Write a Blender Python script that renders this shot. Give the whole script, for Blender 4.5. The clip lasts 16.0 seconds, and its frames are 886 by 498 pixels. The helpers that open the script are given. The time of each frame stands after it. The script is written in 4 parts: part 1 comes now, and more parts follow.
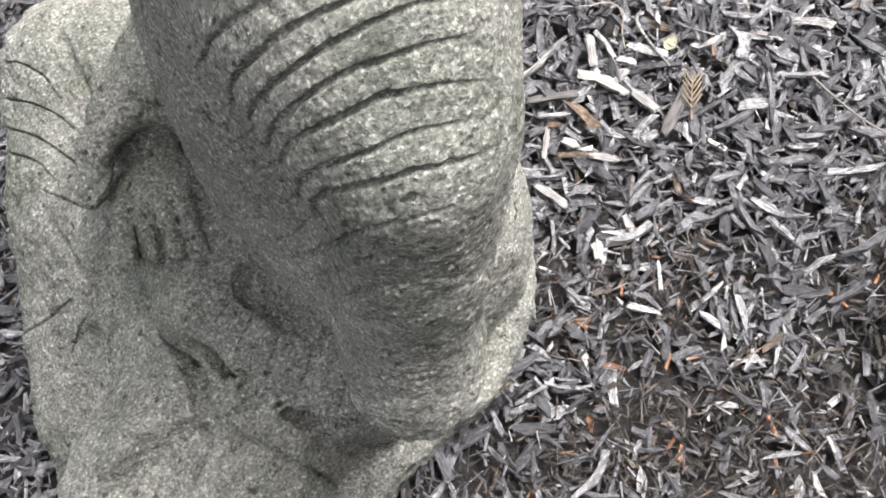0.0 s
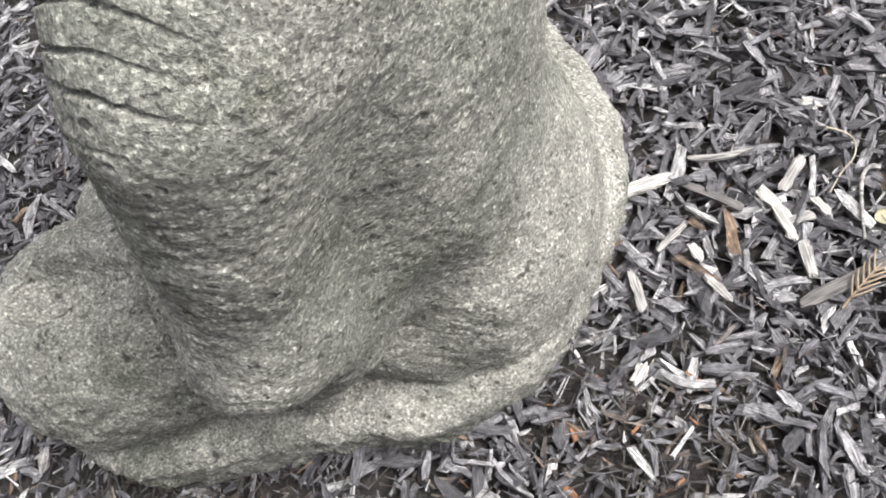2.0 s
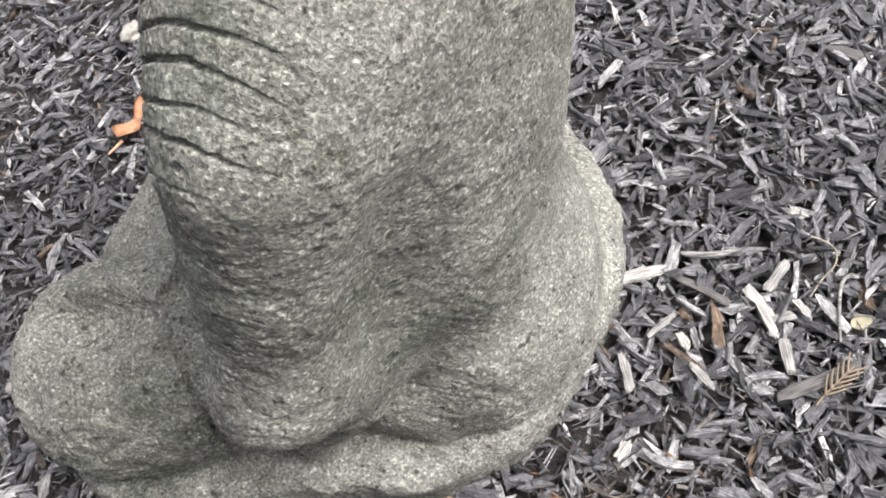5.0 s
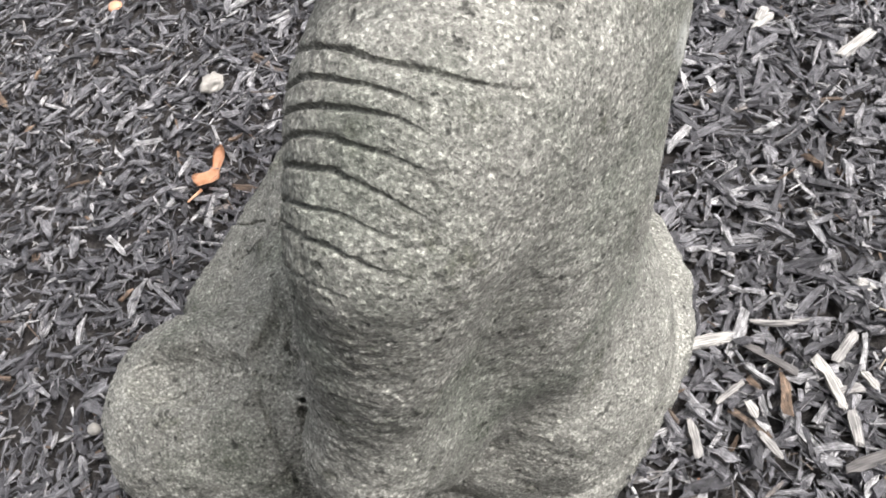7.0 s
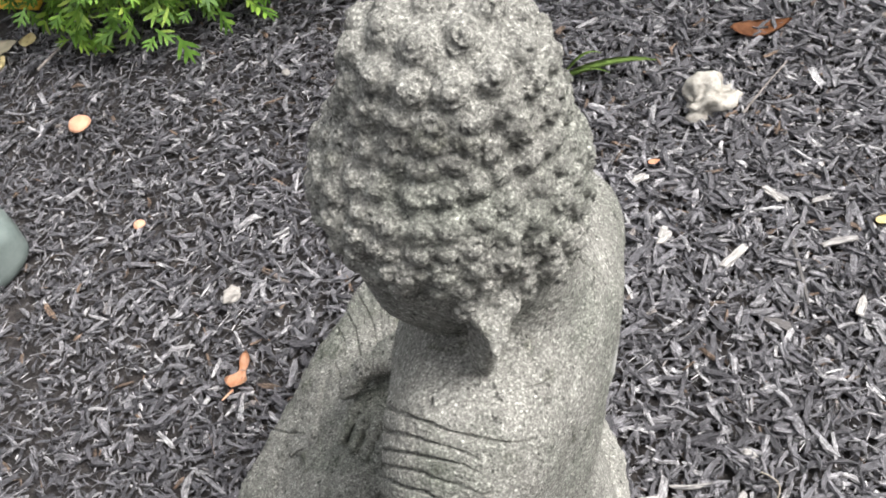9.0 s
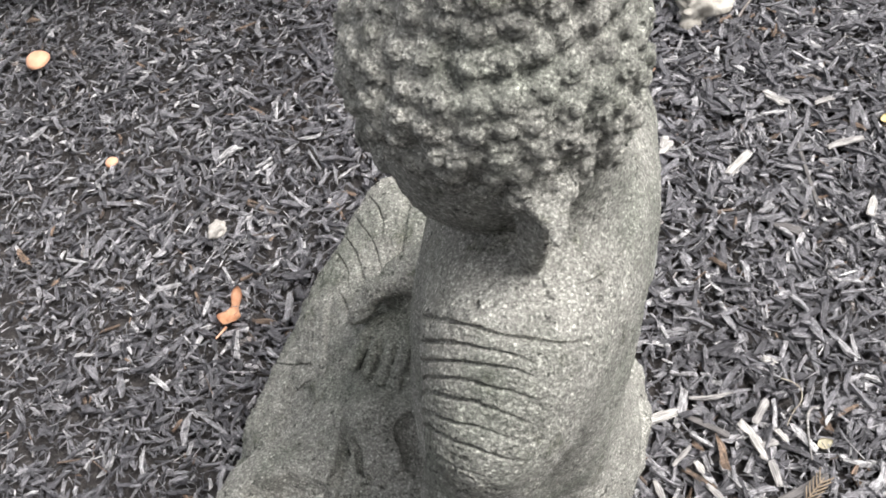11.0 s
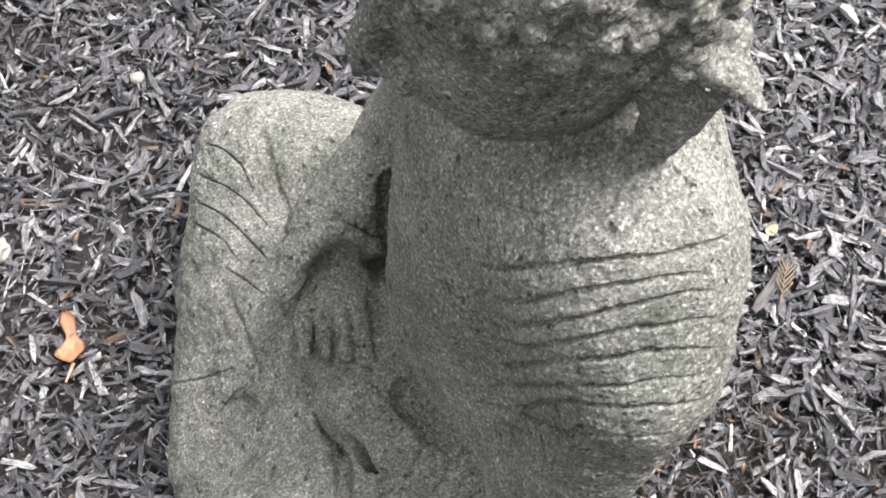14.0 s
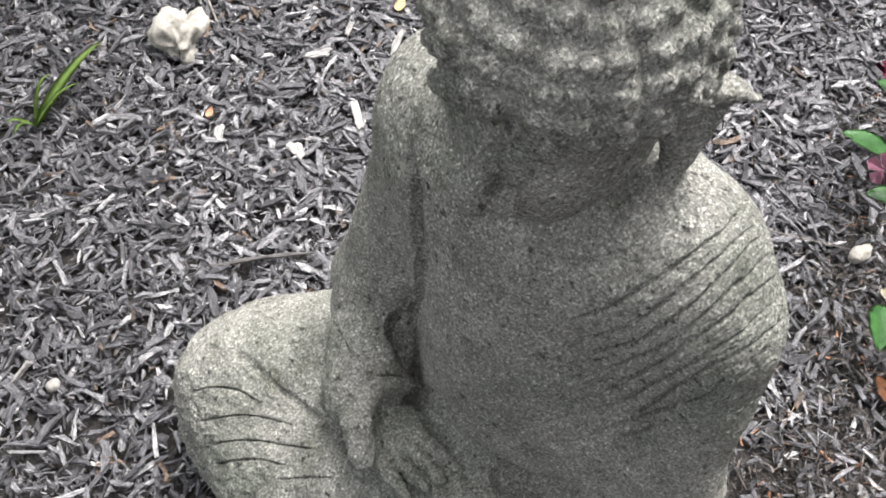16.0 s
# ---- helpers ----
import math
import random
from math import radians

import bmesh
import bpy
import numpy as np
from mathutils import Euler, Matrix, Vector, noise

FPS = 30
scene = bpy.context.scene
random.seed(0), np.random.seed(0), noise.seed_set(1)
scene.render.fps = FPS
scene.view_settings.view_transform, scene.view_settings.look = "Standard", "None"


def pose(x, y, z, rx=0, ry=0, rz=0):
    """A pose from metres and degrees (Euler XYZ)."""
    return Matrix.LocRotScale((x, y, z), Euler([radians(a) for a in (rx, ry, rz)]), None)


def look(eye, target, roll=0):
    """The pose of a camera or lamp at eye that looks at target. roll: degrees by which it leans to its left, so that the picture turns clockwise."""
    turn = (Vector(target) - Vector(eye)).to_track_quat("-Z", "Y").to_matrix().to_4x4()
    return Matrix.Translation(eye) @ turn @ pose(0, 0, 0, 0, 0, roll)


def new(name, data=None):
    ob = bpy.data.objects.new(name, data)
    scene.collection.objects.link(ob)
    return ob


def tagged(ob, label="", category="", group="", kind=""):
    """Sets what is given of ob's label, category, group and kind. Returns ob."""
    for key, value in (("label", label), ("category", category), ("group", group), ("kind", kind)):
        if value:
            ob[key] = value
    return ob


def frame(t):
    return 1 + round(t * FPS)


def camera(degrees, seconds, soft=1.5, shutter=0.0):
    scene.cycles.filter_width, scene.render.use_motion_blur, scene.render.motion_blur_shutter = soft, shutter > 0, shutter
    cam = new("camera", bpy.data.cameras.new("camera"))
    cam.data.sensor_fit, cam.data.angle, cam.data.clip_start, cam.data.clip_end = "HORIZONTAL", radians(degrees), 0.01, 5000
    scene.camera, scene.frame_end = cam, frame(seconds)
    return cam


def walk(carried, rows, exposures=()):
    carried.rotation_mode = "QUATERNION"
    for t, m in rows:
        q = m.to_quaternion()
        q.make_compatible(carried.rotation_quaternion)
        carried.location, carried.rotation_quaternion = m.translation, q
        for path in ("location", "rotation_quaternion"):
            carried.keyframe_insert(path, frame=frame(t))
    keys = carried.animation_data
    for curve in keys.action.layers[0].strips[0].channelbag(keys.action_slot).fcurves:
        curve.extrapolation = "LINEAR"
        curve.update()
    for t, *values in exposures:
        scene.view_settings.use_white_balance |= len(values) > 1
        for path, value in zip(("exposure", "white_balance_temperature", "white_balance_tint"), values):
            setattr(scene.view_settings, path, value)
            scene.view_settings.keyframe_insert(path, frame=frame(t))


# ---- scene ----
cam = camera(49.9, 16.0, 1.75)

PATH = [
    (0, (0.042, -0.317, 0.612), (0.271, 0.342, -1.262), -15.6),
    (0.5, (0.083, -0.333, 0.613), (0.222, 0.414, -1.237), -19.2),
    (1, (0.113, -0.31, 0.62), (0.247, 0.413, -1.24), -16.0),
    (1.5, (0.162, -0.297, 0.552), (-0.059, 0.482, -1.276), -27.3),
    (2, (0.219, -0.325, 0.536), (-0.257, 0.473, -1.235), -28.6),
    (2.5, (0.213, -0.335, 0.534), (-0.307, 0.439, -1.235), -25.7),
    (3, (0.212, -0.335, 0.541), (-0.3, 0.449, -1.226), -24.3),
    (3.2, (0.215, -0.339, 0.544), (-0.303, 0.467, -1.211), -23.3),
    (5.5, (0.214, -0.35, 0.574), (-0.225, 0.616, -1.121), -18.2),
    (6, (0.209, -0.346, 0.58), (-0.271, 0.618, -1.105), -19.4),
    (6.5, (0.203, -0.341, 0.587), (-0.309, 0.626, -1.087), -20.0),
    (7, (0.19, -0.344, 0.601), (-0.327, 0.644, -1.059), -19.0),
    (7.5, (0.179, -0.372, 0.736), (-0.331, 0.639, -0.913), -18.3),
    (8, (0.17, -0.392, 0.839), (-0.365, 0.692, -0.755), -17.8),
    (8.5, (0.156, -0.375, 0.855), (-0.304, 0.755, -0.73), -14.9),
    (9, (0.18, -0.365, 0.852), (-0.185, 0.767, -0.755), -13.7),
    (9.5, (0.201, -0.392, 0.838), (-0.161, 0.692, -0.803), -16.6),
    (9.7, (0.204, -0.398, 0.837), (-0.15, 0.696, -0.8), -16.3),
    (11.8, (0.078, -0.311, 0.77), (-0.002, 0.577, -1.021), -6.3),
    (12, (0.073, -0.298, 0.758), (0.052, 0.52, -1.067), -4.1),
    (12.5, (0.082, -0.304, 0.725), (0.011, 0.504, -1.103), -8.4),
    (13, (0.009, -0.257, 0.705), (0.145, 0.383, -1.185), 0.5),
    (13.5, (-0.041, -0.241, 0.698), (0.291, 0.329, -1.191), 11.2),
    (14, (-0.021, -0.25, 0.714), (0.261, 0.459, -1.135), -1.9),
    (14.5, (-0.049, -0.235, 0.744), (0.44, 0.487, -1.056), 0.5),
    (15, (-0.135, -0.217, 0.795), (0.687, 0.408, -0.918), 8.8),
    (15.5, (-0.136, -0.209, 0.799), (0.648, 0.481, -0.906), 2.5),
    (16, (-0.181, -0.175, 0.791), (0.68, 0.353, -0.935), 1.4),
]
walk(cam, [(t, look(eye, target, roll)) for t, eye, target, roll in PATH],
     exposures=[(0.0, 1.80, 6500, 10), (1.0, 1.76, 6500, 10), (2.5, 1.58, 6500, 10), (8.0, 1.47, 6500, 10), (12.5, 1.50, 6500, 10), (14.0, 1.78, 6500, 10), (16.0, 1.76, 6500, 10)])


# ---- light ----
world = bpy.data.worlds.new("sky")
scene.world = world
world.use_nodes = True
wn = world.node_tree.nodes
sky = wn.new("ShaderNodeTexSky")
sky.sky_type = "NISHITA"
sky.sun_disc = False
sky.sun_elevation = radians(60)
sky.sun_rotation = radians(84)
sky.air_density, sky.dust_density, sky.ozone_density = 1.0, 5.0, 0.6
wn["Background"].inputs["Strength"].default_value = 0.13
cloud = wn.new("ShaderNodeHueSaturation")
cloud.inputs["Saturation"].default_value = 0.35
world.node_tree.links.new(sky.outputs["Color"], cloud.inputs["Color"])
veil = wn.new("ShaderNodeMix")
veil.data_type = "RGBA"
veil.inputs[0].default_value, veil.inputs[7].default_value = 0.36, (4.0, 4.0, 4.0, 1)
world.node_tree.links.new(cloud.outputs["Color"], veil.inputs[6])
world.node_tree.links.new(veil.outputs[2], wn["Background"].inputs["Color"])
sun = new("sun", bpy.data.lights.new("sun", "SUN"))
sun.data.energy, sun.data.angle, sun.data.color = 2.5, radians(34), (1.0, 0.985, 0.96)
sun.matrix_world = look((0.58, 0.06, 1.0), (0, 0, 0))


# ---- materials ----
def node_material(name, rough=0.85):
    m = bpy.data.materials.new(name)
    m.use_nodes = True
    t = m.node_tree
    b = t.nodes["Principled BSDF"]
    b.inputs["Roughness"].default_value = rough
    b.inputs["Specular IOR Level"].default_value = 0.3
    return m, t, b


def noise_tex(t, scale, detail=6, rough=0.6, coord="Object"):
    c = t.nodes.new("ShaderNodeTexCoord")
    n = t.nodes.new("ShaderNodeTexNoise")
    n.inputs["Scale"].default_value, n.inputs["Detail"].default_value, n.inputs["Roughness"].default_value = scale, detail, rough
    t.links.new(c.outputs[coord], n.inputs["Vector"])
    return n


def ramp(t, source, stops, mode="LINEAR"):
    r = t.nodes.new("ShaderNodeValToRGB")
    r.color_ramp.interpolation = mode
    while len(r.color_ramp.elements) < len(stops):
        r.color_ramp.elements.new(0.5)
    for e, (p, c) in zip(r.color_ramp.elements, stops):
        e.position, e.color = p, (*c, 1)
    t.links.new(source, r.inputs["Fac"])
    return r.outputs["Color"]


def mix(t, fac, a, b, kind="MIX"):
    m = t.nodes.new("ShaderNodeMix")
    m.data_type, m.blend_type = "RGBA", kind
    for value, socket in ((fac, m.inputs[0]), (a, m.inputs[6]), (b, m.inputs[7])):
        if isinstance(value, (int, float)):
            socket.default_value = value
        elif isinstance(value, tuple):
            socket.default_value = (*value, 1)
        else:
            t.links.new(value, socket)
    return m.outputs[2]


def bump(t, b, height, strength, distance, below=None):
    n = t.nodes.new("ShaderNodeBump")
    n.inputs["Strength"].default_value, n.inputs["Distance"].default_value = strength, distance
    t.links.new(height, n.inputs["Height"])
    if below:
        t.links.new(below, n.inputs["Normal"])
    t.links.new(n.outputs["Normal"], b.inputs["Normal"])
    return n.outputs["Normal"]


def grey(v, tint=(1, 1, 1)):
    return tuple(v * c for c in tint)


def cell_tex(t, scale):
    """A random grey for each grain of a given size."""
    c = t.nodes.new("ShaderNodeTexCoord")
    v = t.nodes.new("ShaderNodeTexVoronoi")
    v.inputs["Scale"].default_value = scale
    t.links.new(c.outputs["Object"], v.inputs["Vector"])
    g = t.nodes.new("ShaderNodeSeparateColor")
    t.links.new(v.outputs["Color"], g.inputs["Color"])
    return g.outputs["Red"]


def stone_material():
    m, t, b = node_material("cast_stone", 0.9)
    warm, olive = (1.0, 0.98, 0.89), (0.965, 1.0, 0.86)
    big = noise_tex(t, 9, 6, 0.62)
    blot = noise_tex(t, 38, 6, 0.72)
    grain = noise_tex(t, 560, 3, 0.7)
    sand = noise_tex(t, 230, 5, 0.8)
    pits = noise_tex(t, 150, 2, 0.5)
    base = ramp(t, big.outputs["Fac"], [(0.34, grey(0.20, olive)), (0.5, grey(0.265, warm)), (0.68, grey(0.33, warm))])
    patch = ramp(t, blot.outputs["Fac"], [(0.30, grey(0.45, olive)), (0.43, grey(0.86)), (0.58, grey(1.05)), (0.72, grey(1.5))])
    col = mix(t, 0.9, base, patch, "MULTIPLY")
    bits = ramp(t, cell_tex(t, 780), [(0.0, grey(0.42)), (0.14, grey(0.72)), (0.3, grey(0.9)), (0.72, grey(1.05)), (0.86, grey(1.3)), (1.0, grey(1.8))])
    col = mix(t, 0.75, col, bits, "MULTIPLY")
    stones = ramp(t, cell_tex(t, 420), [(0.0, grey(0.6)), (0.10, grey(1.0)), (0.86, grey(1.0)), (0.90, grey(1.55)), (1.0, grey(1.9))])
    col = mix(t, 0.35, col, stones, "MULTIPLY")
    speck = ramp(t, grain.outputs["Fac"], [(0.34, grey(0.45)), (0.43, grey(0.8)), (0.54, grey(1.0)), (0.61, grey(1.5)), (0.72, grey(2.4))])
    col = mix(t, 0.8, col, speck, "MULTIPLY")
    place = t.nodes.new("ShaderNodeTexCoord")
    for spot, reach in (((0.157, -0.113, 0.055), 0.030), ((0.146, -0.132, 0.045), 0.026), ((0.180, -0.072, 0.318), 0.030), ((0.163, -0.085, 0.05), 0.026)):
        gap = t.nodes.new("ShaderNodeVectorMath")
        gap.operation = "DISTANCE"
        gap.inputs[1].default_value = spot
        t.links.new(place.outputs["Object"], gap.inputs[0])
        sum_ = t.nodes.new("ShaderNodeMath")
        sum_.operation, sum_.inputs[1].default_value = "MULTIPLY_ADD", 1 / reach
        t.links.new(gap.outputs["Value"], sum_.inputs[0])
        t.links.new(blot.outputs["Fac"], sum_.inputs[2])
        lime = ramp(t, sum_.outputs["Value"], [(0.6, grey(0.75)), (1.05, grey(0.0))])
        col = mix(t, lime, col, grey(0.55, (1.0, 1.0, 0.96)))
    hole = ramp(t, pits.outputs["Fac"], [(0.28, grey(0.2)), (0.34, grey(1.0))])
    col = mix(t, 0.8, col, hole, "MULTIPLY")
    t.links.new(col, b.inputs["Base Color"])
    first = bump(t, b, grain.outputs["Fac"], 0.85, 0.0026)
    second = bump(t, b, sand.outputs["Fac"], 0.75, 0.005, first)
    bump(t, b, hole, 0.8, 0.002, second)
    return m


def wood_chip_material(name, stops):
    m, t, b = node_material(name, 0.48)
    g = t.nodes.new("ShaderNodeNewGeometry")
    b.inputs["Specular IOR Level"].default_value = 0.55
    tone = ramp(t, g.outputs["Random Per Island"], stops)
    uv = t.nodes.new("ShaderNodeUVMap")
    fibres = []
    for along, across in ((70, 1100), (160, 420)):
        mp = t.nodes.new("ShaderNodeMapping")
        mp.inputs["Scale"].default_value = (along, across, 1)
        t.links.new(uv.outputs["UV"], mp.inputs["Vector"])
        f = t.nodes.new("ShaderNodeTexNoise")
        f.inputs["Scale"].default_value, f.inputs["Detail"].default_value, f.inputs["Roughness"].default_value = 1.0, 5, 0.72
        t.links.new(mp.outputs["Vector"], f.inputs["Vector"])
        fibres.append(f.outputs["Fac"])
    fine = ramp(t, fibres[0], [(0.32, grey(0.3)), (0.46, grey(0.8)), (0.58, grey(1.25)), (0.70, grey(2.2))])
    broad = ramp(t, fibres[1], [(0.34, grey(0.35)), (0.5, grey(0.9)), (0.66, grey(1.8))])
    n = noise_tex(t, 110, 5, 0.7)
    wear = ramp(t, n.outputs["Fac"], [(0.32, grey(0.55)), (0.55, grey(1.0)), (0.72, grey(1.5))])
    col = mix(t, 0.95, tone, fine, "MULTIPLY")
    col = mix(t, 0.85, col, broad, "MULTIPLY")
    t.links.new(mix(t, 0.8, col, wear, "MULTIPLY"), b.inputs["Base Color"])
    first = bump(t, b, fibres[0], 0.9, 0.0016)
    bump(t, b, fibres[1], 0.8, 0.0022, first)
    return m


def soil_material():
    m, t, b = node_material("dark_mulch_soil", 0.95)
    n = noise_tex(t, 90, 8, 0.75)
    n2 = noise_tex(t, 7, 4, 0.6)
    a = ramp(t, n.outputs["Fac"], [(0.3, (0.026, 0.024, 0.025)), (0.5, (0.056, 0.051, 0.051)), (0.66, (0.11, 0.102, 0.10)), (0.78, (0.22, 0.21, 0.205))])
    s = ramp(t, n2.outputs["Fac"], [(0.3, grey(0.7)), (0.7, (1.1, 1.05, 1.0))])
    t.links.new(mix(t, 1.0, a, s, "MULTIPLY"), b.inputs["Base Color"])
    bump(t, b, n.outputs["Fac"], 1.0, 0.012)
    return m


def plain_material(name, dark, light, scale=60, rough=0.8, depth=0.002, strength=0.5):
    m, t, b = node_material(name, rough)
    n = noise_tex(t, scale, 6, 0.65)
    n2 = noise_tex(t, scale * 0.16, 3, 0.5)
    a = ramp(t, n.outputs["Fac"], [(0.3, dark), (0.7, light)])
    s = ramp(t, n2.outputs["Fac"], [(0.3, grey(0.75)), (0.7, grey(1.15))])
    t.links.new(mix(t, 1.0, a, s, "MULTIPLY"), b.inputs["Base Color"])
    bump(t, b, n.outputs["Fac"], strength, depth)
    return m


def island_material(name, stops, rough=0.6, scale=80):
    m, t, b = node_material(name, rough)
    g = t.nodes.new("ShaderNodeNewGeometry")
    a = ramp(t, g.outputs["Random Per Island"], stops)
    n = noise_tex(t, scale, 4, 0.6)
    s = ramp(t, n.outputs["Fac"], [(0.3, grey(0.7)), (0.7, grey(1.2))])
    t.links.new(mix(t, 0.8, a, s, "MULTIPLY"), b.inputs["Base Color"])
    return m


STONE, SOIL = stone_material(), soil_material()
CHIP = wood_chip_material("weathered_bark", [
    (0.0, (0.042, 0.040, 0.046)), (0.3, (0.082, 0.079, 0.088)), (0.58, (0.134, 0.130, 0.142)), (0.80, (0.21, 0.204, 0.217)),
    (0.91, (0.30, 0.292, 0.302)), (0.978, (0.47, 0.46, 0.465)), (0.984, (0.10, 0.070, 0.052)), (1.0, (0.20, 0.135, 0.095))])
# Fine brown bark; its low tones also stand in for shade in front.
FRONT_BARK = wood_chip_material("shaded_brown_bark", [
    (0.0, (0.020, 0.017, 0.016)), (0.4, (0.042, 0.034, 0.030)), (0.75, (0.075, 0.060, 0.052)), (0.92, (0.14, 0.115, 0.10)),
    (0.96, (0.26, 0.24, 0.22)), (0.97, (0.22, 0.10, 0.05)), (1.0, (0.36, 0.17, 0.09))])


# ---- mesh helpers ----
def mesh_from_arrays(name, verts, quads, material, smooth=False, uv=None):
    """A mesh from an array of points and an array of four-cornered faces."""
    me = bpy.data.meshes.new(name)
    me.vertices.add(len(verts))
    me.vertices.foreach_set("co", np.asarray(verts, np.float32).ravel())
    me.loops.add(quads.size)
    me.loops.foreach_set("vertex_index", np.asarray(quads, np.int32).ravel())
    me.polygons.add(len(quads))
    me.polygons.foreach_set("loop_start", np.arange(0, quads.size, 4, dtype=np.int32))
    me.polygons.foreach_set("use_smooth", np.full(len(quads), smooth))
    if uv is not None:
        layer = me.uv_layers.new(name="grain")
        layer.data.foreach_set("uv", np.asarray(uv[quads.ravel()], np.float32).ravel())
    me.update(calc_edges=True)
    me.validate()
    me.materials.append(material)
    return me


def part(name, bm, material, parent=None, label="", smooth=True):
    me = bpy.data.meshes.new(name)
    bm.to_mesh(me)
    bm.free()
    for p in me.polygons:
        p.use_smooth = smooth
    me.materials.append(material)
    ob = new(name, me)
    ob.parent = parent
    return tagged(ob, label)


# ---- the statue: one body grown from rounded forms ----
STEP = 0.0024
LOW = np.array([-0.25, -0.27, -0.012])
HIGH = np.array([0.225, 0.235, 0.65])
COUNT = np.ceil((HIGH - LOW) / STEP).astype(int)
GX, GY, GZ = (LOW[n] + STEP * np.arange(COUNT[n]) for n in range(3))
PX, PY, PZ = (a.astype(np.float32) for a in np.meshgrid(GX, GY, GZ, indexing="ij", sparse=True))


def capsule(a, b, ra, rb):
    ax, ay, az = a
    d = [float(e - f) for e, f in zip(b, a)]
    s = np.clip(((PX - ax) * d[0] + (PY - ay) * d[1] + (PZ - az) * d[2]) / (d[0] ** 2 + d[1] ** 2 + d[2] ** 2), 0, 1)
    return np.sqrt((PX - ax - s * d[0]) ** 2 + (PY - ay - s * d[1]) ** 2 + (PZ - az - s * d[2]) ** 2) - (ra + (rb - ra) * s)


def ellipsoid(c, r, turn=(0, 0, 0)):
    m = np.array(Euler([radians(v) for v in turn]).to_matrix().inverted(), np.float32)
    x, y, z = PX - c[0], PY - c[1], PZ - c[2]
    u = (m[0, 0] * x + m[0, 1] * y + m[0, 2] * z) / r[0]
    v = (m[1, 0] * x + m[1, 1] * y + m[1, 2] * z) / r[1]
    w = (m[2, 0] * x + m[2, 1] * y + m[2, 2] * z) / r[2]
    k = np.sqrt(u * u + v * v + w * w) + 1e-6
    g = np.sqrt((u / r[0]) ** 2 + (v / r[1]) ** 2 + (w / r[2]) ** 2) + 1e-6
    return (k * (k - 1) / g).astype(np.float32)


def joined(a, b, k):
    h = np.clip(k - np.abs(a - b), 0, None) / k
    return np.minimum(a, b) - h * h * k * 0.25


def cut(a, b, k):
    return -joined(-a, b, k)


def rounded_plan(points, radius):
    """Distance in plan to a triangle or longer convex ring, grown by radius."""
    inside, d = None, None
    for (ax, ay), (bx, by) in zip(points, points[1:] + points[:1]):
        ex, ey = bx - ax, by - ay
        s = np.clip(((PX - ax) * ex + (PY - ay) * ey) / (ex * ex + ey * ey), 0, 1)
        e = np.hypot(PX - ax - s * ex, PY - ay - s * ey)
        d = e if d is None else np.minimum(d, e)
        side = (ex * (PY - ay) - ey * (PX - ax)) > 0
        inside = side if inside is None else inside & side
    return np.where(inside, -d, d) - radius


def slab(plan, low, high, edge):
    q = np.abs(PZ - (low + high) / 2) - ((high - low) / 2 - edge)
    p = plan + edge
    return np.minimum(np.maximum(p, q), 0) + np.hypot(np.maximum(p, 0), np.maximum(q, 0)) - edge


def lump(body, c, r, make):
    """Changes the body only inside a small box round c."""
    i0 = np.clip(((np.subtract(c, r) - LOW) / STEP).astype(int), 0, COUNT - 1)
    i1 = np.clip(((np.add(c, r) - LOW) / STEP).astype(int) + 2, 1, COUNT)
    s = tuple(slice(a, b) for a, b in zip(i0, i1))
    body[s] = make(body[s], PX[s[0]] - c[0], PY[:, s[1]] - c[1], PZ[:, :, s[2]] - c[2])


def within(body, low, high, make):
    """Reshapes the part of the body that lies inside a box."""
    global PX, PY, PZ
    whole = PX, PY, PZ
    i0 = np.clip(((np.array(low) - LOW) / STEP).astype(int), 0, COUNT - 1)
    i1 = np.clip(((np.array(high) - LOW) / STEP).astype(int) + 1, 1, COUNT)
    s = tuple(slice(a, b) for a, b in zip(i0, i1))
    PX, PY, PZ = PX[s[0]], PY[:, s[1]], PZ[:, :, s[2]]
    body[s] = make(body[s])
    PX, PY, PZ = whole


